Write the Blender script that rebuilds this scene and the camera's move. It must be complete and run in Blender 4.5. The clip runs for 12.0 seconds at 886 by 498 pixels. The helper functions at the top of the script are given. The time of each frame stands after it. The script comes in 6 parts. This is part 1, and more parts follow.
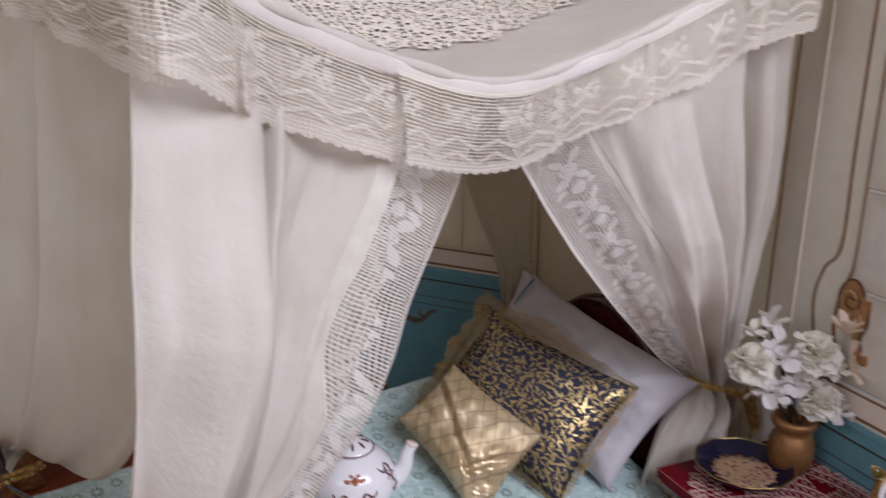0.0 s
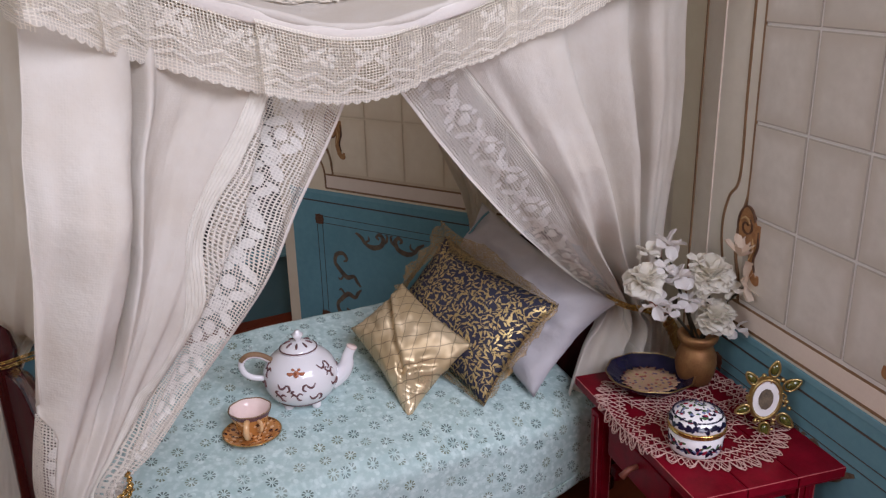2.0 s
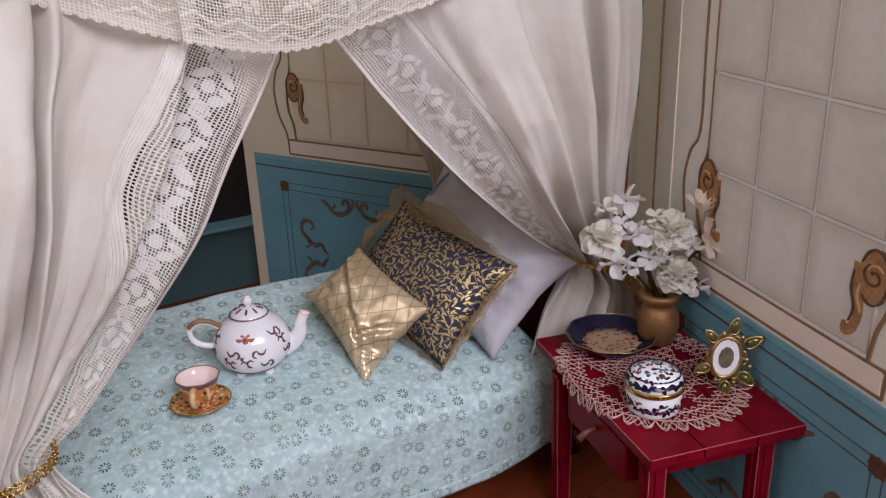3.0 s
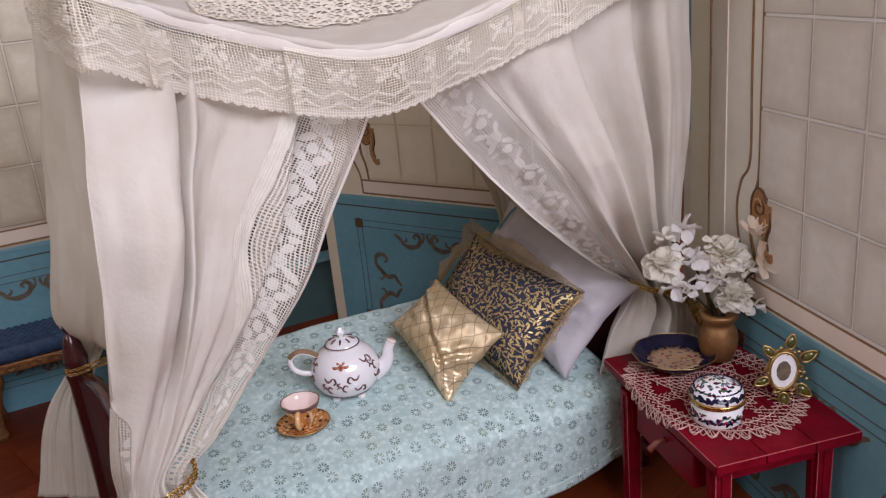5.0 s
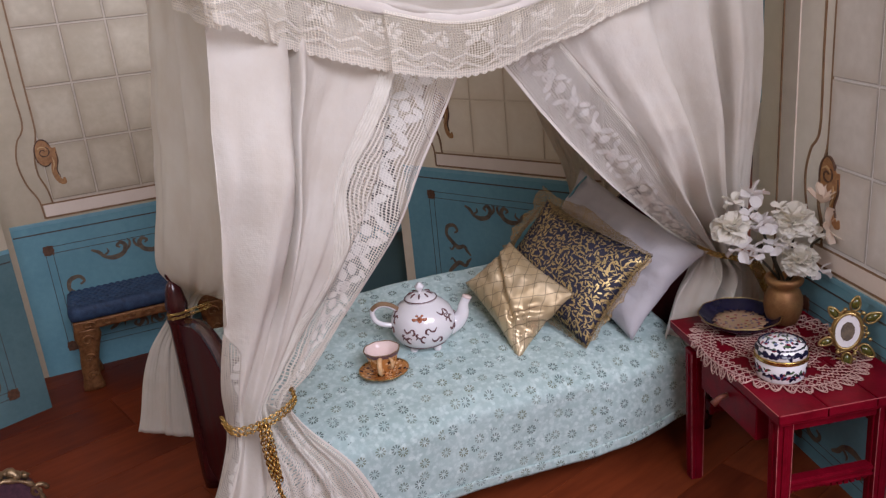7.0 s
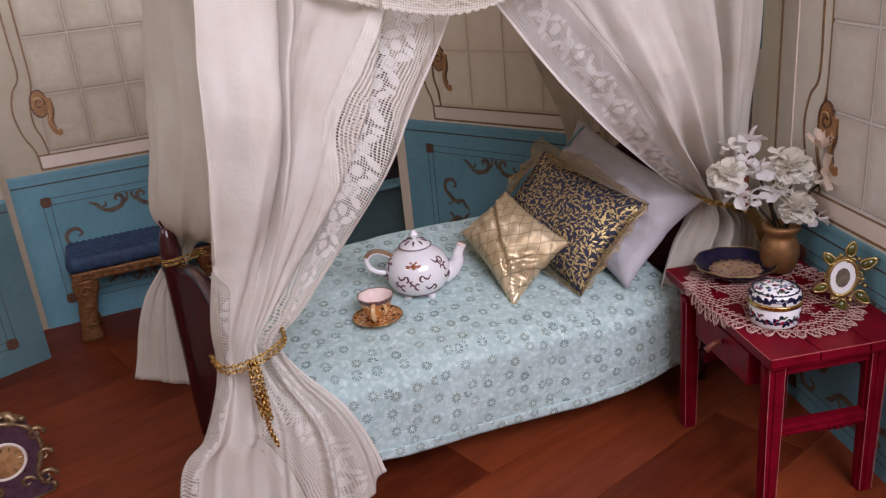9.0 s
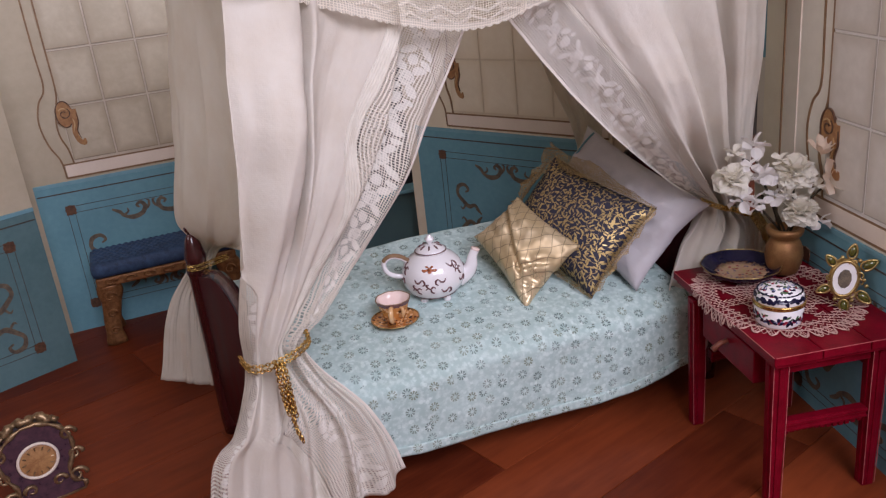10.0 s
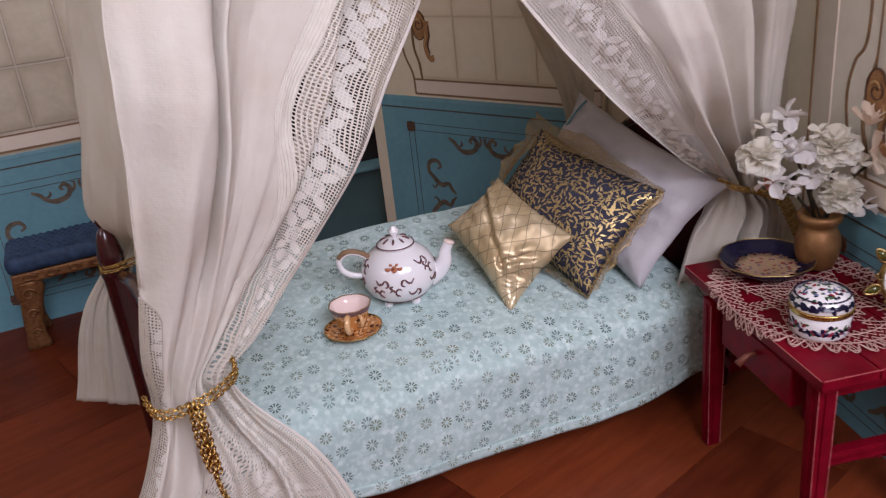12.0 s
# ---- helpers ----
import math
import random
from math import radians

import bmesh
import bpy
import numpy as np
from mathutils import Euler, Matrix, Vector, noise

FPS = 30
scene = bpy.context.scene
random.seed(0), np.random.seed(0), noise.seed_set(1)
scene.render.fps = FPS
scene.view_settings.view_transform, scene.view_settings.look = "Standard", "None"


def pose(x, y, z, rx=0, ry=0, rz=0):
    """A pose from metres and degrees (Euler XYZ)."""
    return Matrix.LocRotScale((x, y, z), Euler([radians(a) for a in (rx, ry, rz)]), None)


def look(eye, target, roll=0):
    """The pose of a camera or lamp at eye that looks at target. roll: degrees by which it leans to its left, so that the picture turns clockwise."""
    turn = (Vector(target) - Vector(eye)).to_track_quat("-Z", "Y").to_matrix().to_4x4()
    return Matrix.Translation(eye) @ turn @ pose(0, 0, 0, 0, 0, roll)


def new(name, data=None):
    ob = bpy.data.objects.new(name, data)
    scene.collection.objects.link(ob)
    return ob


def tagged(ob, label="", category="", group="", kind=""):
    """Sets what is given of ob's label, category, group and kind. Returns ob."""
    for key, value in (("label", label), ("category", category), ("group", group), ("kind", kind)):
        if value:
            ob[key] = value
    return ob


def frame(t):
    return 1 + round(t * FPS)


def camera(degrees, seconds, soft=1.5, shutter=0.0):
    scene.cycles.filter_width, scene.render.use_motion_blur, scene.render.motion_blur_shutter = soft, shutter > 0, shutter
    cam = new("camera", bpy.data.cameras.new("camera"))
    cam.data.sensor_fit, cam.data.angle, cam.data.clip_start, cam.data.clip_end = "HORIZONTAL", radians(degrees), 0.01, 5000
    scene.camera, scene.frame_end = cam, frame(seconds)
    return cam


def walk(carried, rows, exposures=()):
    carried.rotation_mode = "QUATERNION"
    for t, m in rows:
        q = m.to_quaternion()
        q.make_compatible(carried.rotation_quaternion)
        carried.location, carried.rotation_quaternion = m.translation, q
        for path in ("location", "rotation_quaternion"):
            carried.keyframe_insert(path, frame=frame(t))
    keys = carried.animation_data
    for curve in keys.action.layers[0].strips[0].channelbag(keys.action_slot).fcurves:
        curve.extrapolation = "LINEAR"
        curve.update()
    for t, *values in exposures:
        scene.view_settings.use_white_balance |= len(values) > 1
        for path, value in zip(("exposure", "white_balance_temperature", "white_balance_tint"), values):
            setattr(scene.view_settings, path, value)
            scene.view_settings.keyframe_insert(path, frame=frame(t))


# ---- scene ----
cam = camera(56.3, 12.0, soft=1.25, shutter=0.5)
PATH = [
    (0, (-0.074, -0.498, 0.696), (1.085, 1.029, 0.129), 0.6),
    (0.5, (-0.057, -0.587, 0.691), (1.12, 0.925, 0.117), 0.8),
    (1, (-0.041, -0.645, 0.702), (1.025, 0.943, 0.121), 0.2),
    (1.5, (-0.007, -0.686, 0.697), (0.966, 0.942, 0.065), -0.8),
    (2, (0.012, -0.713, 0.693), (0.95, 0.929, 0.043), -1.4),
    (2.5, (0.05, -0.715, 0.673), (0.991, 0.916, -0.002), -1.7),
    (2.7, (0.066, -0.712, 0.665), (1.009, 0.903, -0.042), -2.0),
    (4.3, (0.019, -0.76, 0.692), (0.899, 0.892, -0.012), -3.9),
    (4.5, (0.012, -0.761, 0.697), (0.866, 0.91, 0.005), -4.6),
    (5, (0.002, -0.779, 0.711), (0.839, 0.918, 0.063), -5.6),
    (5.5, (-0.015, -0.796, 0.707), (0.811, 0.908, 0.064), -5.5),
    (6, (-0.034, -0.813, 0.712), (0.766, 0.905, 0.074), -5.5),
    (6.5, (-0.055, -0.822, 0.702), (0.689, 0.921, 0.064), -5.5),
    (7, (-0.055, -0.83, 0.695), (0.657, 0.92, 0.04), -5.6),
    (8.8, (-0.04, -0.828, 0.661), (0.651, 0.9, -0.071), -5.4),
    (9, (-0.045, -0.839, 0.666), (0.637, 0.895, -0.06), -5.6),
    (9.5, (-0.055, -0.862, 0.676), (0.603, 0.882, -0.05), -6.1),
    (10, (-0.064, -0.87, 0.683), (0.598, 0.876, -0.035), -6.2),
    (10.5, (-0.062, -0.866, 0.68), (0.598, 0.882, -0.035), -6.2),
    (11, (-0.038, -0.83, 0.668), (0.627, 0.91, -0.06), -6.5),
    (11.5, (-0.011, -0.773, 0.652), (0.688, 0.942, -0.103), -6.1),
    (12, (0.015, -0.697, 0.639), (0.713, 1.001, -0.154), -6.3),
]
walk(cam, [(t, look(eye, target, roll)) for t, eye, target, roll in PATH],
     [(0.0, -0.28, 6250, 7.5), (1.2, -0.28, 6300, 8.2), (2.7, -0.22, 6350, 9), (5.0, -0.17, 6500, 10), (7.0, -0.26, 6450, 10.5), (9.0, -0.18, 6550, 13), (12.0, -0.19, 6500, 13)])

# ---------------------------------------------------------------- light
world = bpy.data.worlds.new("world")
scene.world = world
world.use_nodes = True
_wn = world.node_tree
_sky = _wn.nodes.new("ShaderNodeTexSky")
_sky.sky_type, _sky.sun_disc = "NISHITA", False
_sky.sun_elevation, _sky.sun_rotation = radians(40), radians(200)
_wn.links.new(_sky.outputs[0], _wn.nodes["Background"].inputs[0])
_wn.nodes["Background"].inputs[1].default_value = 0.1


def area(name, eye, target, sx, sy, watts, colour):
    lamp = bpy.data.lights.new(name, "AREA")
    lamp.shape, lamp.size, lamp.size_y, lamp.energy, lamp.color = "RECTANGLE", sx, sy, watts, colour
    ob = new(name, lamp)
    ob.matrix_world = look(eye, target)
    return ob


# front window daylight, then a west lamp added to brighten wall_d and side curtain
area("unseen_daylight", (0.4, -1.98, 1.7), (0.35, 0.0, 0.5), 1.6, 1.0, 62.0, (0.93, 0.915, 1.08))
area("unseen_daylight", (-2.18, -0.5, 1.6), (0.6, 0.0, 0.4), 1.5, 0.95, 20.0, (0.97, 0.93, 1.0))

# ---------------------------------------------------------------- materials
def material(name):
    m = bpy.data.materials.new(name)
    m.use_nodes = True
    return m, m.node_tree, m.node_tree.nodes["Principled BSDF"]


class Net:
    """Short hand for node networks."""

    def __init__(self, tree):
        self.t = tree

    def node(self, kind, **values):
        n = self.t.nodes.new(kind)
        for k, v in values.items():
            n.inputs[k.replace("_", " ")].default_value = v
        return n

    def put(self, src, dst):
        if hasattr(src, "links"):
            self.t.links.new(src, dst)
        else:
            dst.default_value = src

    def m(self, op, a, b=0.0, c=0.0, clamp=False):
        n = self.t.nodes.new("ShaderNodeMath")
        n.operation, n.use_clamp = op, clamp
        for i, v in enumerate((a, b, c)):
            self.put(v, n.inputs[i])
        return n.outputs[0]

    def step(self, x, lo, hi):
        n = self.t.nodes.new("ShaderNodeMapRange")
        n.interpolation_type = "SMOOTHSTEP"
        self.put(x, n.inputs[0])
        n.inputs[1].default_value, n.inputs[2].default_value = lo, hi
        return n.outputs[0]

    def mix(self, f, a, b):
        n = self.t.nodes.new("ShaderNodeMix")
        n.data_type = "RGBA"
        self.put(f, n.inputs[0])
        for v, s in ((a, n.inputs[6]), (b, n.inputs[7])):
            if isinstance(v, tuple):
                s.default_value = (*v[:3], 1)
            else:
                self.t.links.new(v, s)
        return n.outputs[2]

    def obj(self):
        return self.t.nodes.new("ShaderNodeTexCoord").outputs["Object"]

    def uv(self):
        return self.t.nodes.new("ShaderNodeTexCoord").outputs["UV"]

    def xyz(self, v):
        n = self.t.nodes.new("ShaderNodeSeparateXYZ")
        self.t.links.new(v, n.inputs[0])
        return n.outputs

    def noise(self, v, scale, detail=4.0, rough=0.55, stretch=None):
        if stretch:
            mp = self.t.nodes.new("ShaderNodeMapping")
            mp.inputs["Scale"].default_value = stretch
            self.t.links.new(v, mp.inputs[0])
            v = mp.outputs[0]
        n = self.node("ShaderNodeTexNoise", Scale=scale, Detail=detail, Roughness=rough)
        self.t.links.new(v, n.inputs["Vector"])
        return n.outputs[0]

    def voronoi(self, v, scale, rnd=1.0, feature="F1"):
        n = self.node("ShaderNodeTexVoronoi", Scale=scale, Randomness=rnd)
        n.feature = feature
        self.t.links.new(v, n.inputs["Vector"])
        return n

    def bump(self, h, strength, dist, target):
        n = self.node("ShaderNodeBump", Strength=strength, Distance=dist)
        self.t.links.new(h, n.inputs["Height"])
        self.t.links.new(n.outputs[0], target)


def plain(name, c0, c1, rough=0.5, scale=30.0, metal=0.0, bump=0.0, fine=400.0, spec=0.5, coat=0.0, r_var=0.1, stretch=None):
    """A surface of two close colours in slow blotches, with fine grain, uneven gloss and relief."""
    m, tree, b = material(name)
    n = Net(tree)
    v = n.obj()
    slow, quick = n.noise(v, scale, 4, 0.6, stretch), n.noise(v, fine, 3, 0.6, stretch)
    f = n.m("MULTIPLY_ADD", slow, 0.75, n.m("MULTIPLY", quick, 0.35))
    n.put(n.mix(n.step(f, 0.3, 0.8), c0, c1), b.inputs["Base Color"])
    n.put(n.m("MULTIPLY_ADD", slow, r_var * 2, rough - r_var), b.inputs["Roughness"])
    b.inputs["Metallic"].default_value = metal
    b.inputs["Specular IOR Level"].default_value = spec
    b.inputs["Coat Weight"].default_value = coat
    if bump:
        n.bump(f, 0.6, bump, b.inputs["Normal"])
    return m


def cloth(name, c0, c1, see=0.3, weave=1500.0, bump=0.0004):
    """Thin woven cloth that lets some light through."""
    m, tree, b = material(name)
    n = Net(tree)
    v, uv = n.obj(), n.uv()
    slow = n.noise(v, 14, 5, 0.6)
    ux, uy, _ = n.xyz(uv)
    th = n.m("ADD", n.m("SINE", n.m("MULTIPLY", ux, weave * 2.1)), n.m("SINE", n.m("MULTIPLY", uy, weave * 2.0)))
    fine = n.noise(v, 240, 3, 0.6)
    col = n.mix(n.step(slow, 0.3, 0.72), c0, c1)
    n.put(col, b.inputs["Base Color"])
    b.inputs["Roughness"].default_value = 0.9
    b.inputs["Specular IOR Level"].default_value = 0.15
    b.inputs["Sheen Weight"].default_value = 0.1
    creased = n.m("ADD", n.m("MULTIPLY", n.noise(uv, 40, 3, 0.5, (1.0, 0.35, 1.0)), 2.5), n.m("MULTIPLY", n.noise(uv, 30, 3, 0.5), 3.5))
    n.bump(n.m("MULTIPLY_ADD", th, 0.03, n.m("ADD", fine, creased)), 0.5, bump, b.inputs["Normal"])
    tl = n.node("ShaderNodeBsdfTranslucent")
    n.put(col, tl.inputs[0])
    mx = n.node("ShaderNodeMixShader", Fac=see)
    tree.links.new(b.outputs[0], mx.inputs[1])
    tree.links.new(tl.outputs[0], mx.inputs[2])
    tree.links.new(mx.outputs[0], tree.nodes["Material Output"].inputs[0])
    return m


ROSE_SPRAY = ((0.0, 0.0, 0.0088, 0.0082, 0.0), (0.0085, 0.0135, 0.0075, 0.0042, 0.7), (-0.009, 0.011, 0.008, 0.004, -0.6), (0.01, -0.012, 0.0078, 0.004, -0.8),
              (-0.0085, -0.0125, 0.0072, 0.0042, 0.7), (0.001, 0.0235, 0.0058, 0.0062, 0.0), (0.0135, 0.024, 0.005, 0.003, 0.2), (-0.0125, 0.0225, 0.0052, 0.003, -0.3))


def lace(name, c0, c1, pitch=0.0026, middle=0.03, period=0.047, along=1, grow=1.0, hole=0.72, waves=0.0, close=0.86):
    """Filet lace: a square net with roses and leaves worked solid in a row; the other cells are open.
    middle: where the row runs across the band; along: the UV axis that the row follows."""
    m, tree, b = material(name)
    n = Net(tree)
    uv = n.uv()
    # threads are pulled a little out of line
    warp = n.noise(uv, 45, 2)
    u0, v0, _ = n.xyz(uv)
    ux = n.m("ADD", u0, n.m("MULTIPLY", n.m("SUBTRACT", warp, 0.5), 0.0035))
    uy = n.m("ADD", v0, n.m("MULTIPLY", n.m("SUBTRACT", n.noise(uv, 38, 2, 0.5, (1.0, 0.9, 1.3)), 0.5), 0.0035))
    gx = n.m("PINGPONG", n.m("DIVIDE", ux, pitch), 0.5)
    gy = n.m("PINGPONG", n.m("DIVIDE", uy, pitch), 0.5)
    thick = n.m("MULTIPLY_ADD", n.noise(uv, 190, 2), 0.2, 0.5 - hole * 0.5 - 0.1)
    open_x, open_y = (n.step(n.m("SUBTRACT", g, thick), -0.05, 0.09) for g in (gx, gy))
    across, run = (ux, uy) if along else (uy, ux)
    sway = n.noise(uv, 24, 2)
    across = n.m("ADD", across, n.m("MULTIPLY", n.m("SUBTRACT", sway, 0.5), 0.016))
    run = n.m("ADD", run, n.m("MULTIPLY", n.m("SUBTRACT", n.noise(uv, 31, 2), 0.5), 0.012))
    ragged = n.m("MULTIPLY", n.m("SUBTRACT", n.noise(uv, 300, 3), 0.5), 1.3)
    solid = 0.0
    for k, (du, dv, a, c, rot) in enumerate(ROSE_SPRAY):
        x = n.m("SUBTRACT", across, middle + du * grow)
        y = n.m("WRAP", n.m("SUBTRACT", run, dv * grow), period / 2, -period / 2)
        ca, sa = math.cos(rot), math.sin(rot)
        p = n.m("DIVIDE", n.m("ADD", n.m("MULTIPLY", x, ca), n.m("MULTIPLY", y, sa)), a * grow)
        q = n.m("DIVIDE", n.m("SUBTRACT", n.m("MULTIPLY", y, ca), n.m("MULTIPLY", x, sa)), c * grow)
        r = n.m("ADD", n.m("ADD", n.m("MULTIPLY", p, p), n.m("MULTIPLY", q, q)), ragged)
        worked = n.step(r, 1.12, 0.82)
        if k == 0:
            # the eye of the rose stays open
            worked = n.m("SUBTRACT", worked, n.m("MULTIPLY", n.step(n.m("ABSOLUTE", n.m("SUBTRACT", r, 0.3)), 0.11, 0.04), 0.5))
        solid = n.m("MAXIMUM", solid, worked)
    if waves:
        # two worked waves above the hem, and a close hem
        zig = n.m("MULTIPLY", n.m("PINGPONG", n.m("DIVIDE", ux, 0.017), 1.0), 0.008)
        for at in (waves - 0.026, waves - 0.015):
            d = n.m("ADD", n.m("ABSOLUTE", n.m("SUBTRACT", n.m("SUBTRACT", uy, zig), at)), n.m("MULTIPLY", ragged, 0.0011))
            solid = n.m("MAXIMUM", solid, n.step(d, 0.0023, 0.001))
        solid = n.m("MAXIMUM", solid, n.step(uy, waves - 0.0075, waves - 0.0065))
        solid = n.m("MAXIMUM", solid, n.step(uy, 0.0035, 0.003))
    holes = n.m("MULTIPLY", n.m("MULTIPLY", open_x, open_y), n.m("SUBTRACT", 1.0, n.m("MULTIPLY", solid, close)))
    col = n.mix(n.m("MULTIPLY", solid, 0.8), c0, c1)
    n.put(col, b.inputs["Base Color"])
    b.inputs["Roughness"].default_value = 0.9
    b.inputs["Specular IOR Level"].default_value = 0.15
    n.bump(n.m("ADD", n.m("MULTIPLY", solid, 1.5), n.m("ADD", n.m("ADD", gx, gy), n.noise(uv, 900, 2))), 0.5, 0.0006, b.inputs["Normal"])
    tl, tr = n.node("ShaderNodeBsdfTranslucent"), n.node("ShaderNodeBsdfTransparent")
    n.put(col, tl.inputs[0])
    mx, my = n.node("ShaderNodeMixShader", Fac=0.25), n.node("ShaderNodeMixShader")
    tree.links.new(b.outputs[0], mx.inputs[1])
    tree.links.new(tl.outputs[0], mx.inputs[2])
    tree.links.new(holes, my.inputs[0])
    tree.links.new(mx.outputs[0], my.inputs[1])
    tree.links.new(tr.outputs[0], my.inputs[2])
    tree.links.new(my.outputs[0], tree.nodes["Material Output"].inputs[0])
    return m


def guipure(name, c0, c1):
    """Heavy embroidered lace: thick threads round uneven open eyes, with solid flowers."""
    m, tree, b = material(name)
    n = Net(tree)
    uv = n.uv()
    bars = n.voronoi(uv, 125, 0.9, "DISTANCE_TO_EDGE")
    flower = n.voronoi(uv, 42, 0.7)
    solid = n.step(n.m("ADD", flower.outputs["Distance"], n.m("MULTIPLY", n.noise(uv, 160, 2), 0.3)), 0.4, 0.36)
    thread = n.step(bars.outputs["Distance"], 0.17, 0.12)
    cover = n.m("MAXIMUM", thread, n.m("MULTIPLY", solid, n.step(bars.outputs["Distance"], 0.42, 0.36)))
    col = n.mix(n.noise(uv, 90, 3), c0, c1)
    n.put(col, b.inputs["Base Color"])
    b.inputs["Roughness"].default_value = 0.9
    b.inputs["Specular IOR Level"].default_value = 0.15
    n.bump(n.m("SUBTRACT", n.noise(uv, 700, 2), n.m("MULTIPLY", bars.outputs["Distance"], 4.0)), 0.4, 0.0008, b.inputs["Normal"])
    tr, my = n.node("ShaderNodeBsdfTransparent"), n.node("ShaderNodeMixShader")
    tree.links.new(cover, my.inputs[0])
    tree.links.new(tr.outputs[0], my.inputs[1])
    tree.links.new(b.outputs[0], my.inputs[2])
    tree.links.new(my.outputs[0], tree.nodes["Material Output"].inputs[0])
    return m


def tucked(name, c0, c1, pitch=0.0021):
    """Cotton sewn into narrow tucks."""
    m, tree, b = material(name)
    n = Net(tree)
    uv = n.uv()
    ux, uy, _ = n.xyz(uv)
    g = n.m("PINGPONG", n.m("DIVIDE", ux, pitch), 0.5)
    col = n.mix(n.step(n.noise(uv, 60, 4), 0.3, 0.7), c0, c1)
    n.put(col, b.inputs["Base Color"])
    b.inputs["Roughness"].default_value = 0.9
    b.inputs["Specular IOR Level"].default_value = 0.15
    n.bump(n.m("ADD", n.m("MULTIPLY", n.step(g, 0.02, 0.22), 2.0), n.noise(uv, 500, 2)), 0.5, 0.0006, b.inputs["Normal"])
    return m


def coverlet_cloth():
    """Mint cotton with pale leaf shadows and rings of eight dark petals."""
    m, tree, b = material("mint_print_cotton")
    n = Net(tree)
    uv = n.uv()
    pale = n.voronoi(uv, 120, 1.0)
    blot = n.m("MULTIPLY", n.step(pale.outputs["Distance"], 0.42, 0.3), n.step(n.noise(uv, 70, 2), 0.4, 0.6))
    slow = n.noise(uv, 12, 4)
    base = n.mix(n.step(slow, 0.3, 0.7), (0.385, 0.515, 0.5), (0.445, 0.58, 0.565))
    base = n.mix(n.m("MULTIPLY", n.step(n.noise(uv, 120, 4), 0.42, 0.66), 0.55), base, (0.63, 0.745, 0.73))
    base = n.mix(n.m("MULTIPLY", blot, 0.5), base, (0.7, 0.81, 0.79))
    vo = n.voronoi(uv, 37.0, 0.62)
    sub = tree.nodes.new("ShaderNodeVectorMath")
    sub.operation = "SUBTRACT"
    sc = tree.nodes.new("ShaderNodeVectorMath")
    sc.operation = "SCALE"
    tree.links.new(uv, sc.inputs[0])
    sc.inputs["Scale"].default_value = 1.0
    tree.links.new(sc.outputs[0], sub.inputs[0])
    tree.links.new(vo.outputs["Position"], sub.inputs[1])
    dx, dy, _ = n.xyz(sub.outputs[0])
    r = n.m("SQRT", n.m("ADD", n.m("MULTIPLY", dx, dx), n.m("MULTIPLY", dy, dy)))
    ang = n.m("ARCTAN2", dy, dx)
    petal = n.step(n.m("COSINE", n.m("MULTIPLY", ang, 9.0)), -0.45, 0.1)
    ring = n.m("MULTIPLY", n.step(n.m("ABSOLUTE", n.m("SUBTRACT", r, 0.0045)), 0.0025, 0.0015), petal)
    cs = n.xyz(vo.outputs["Color"])
    ink = n.mix(n.step(cs[0], 0.35, 0.75), (0.04, 0.065, 0.055), (0.13, 0.14, 0.065))
    col = n.mix(n.m("MULTIPLY", ring, n.m("MULTIPLY_ADD", cs[1], 0.38, 0.5)), base, ink)
    n.put(col, b.inputs["Base Color"])
    b.inputs["Roughness"].default_value = 0.85
    b.inputs["Specular IOR Level"].default_value = 0.2
    n.bump(n.m("ADD", n.noise(uv, 700, 2), n.m("MULTIPLY", n.noise(uv, 40, 3), 2.0)), 0.4, 0.0006, b.inputs["Normal"])
    return m


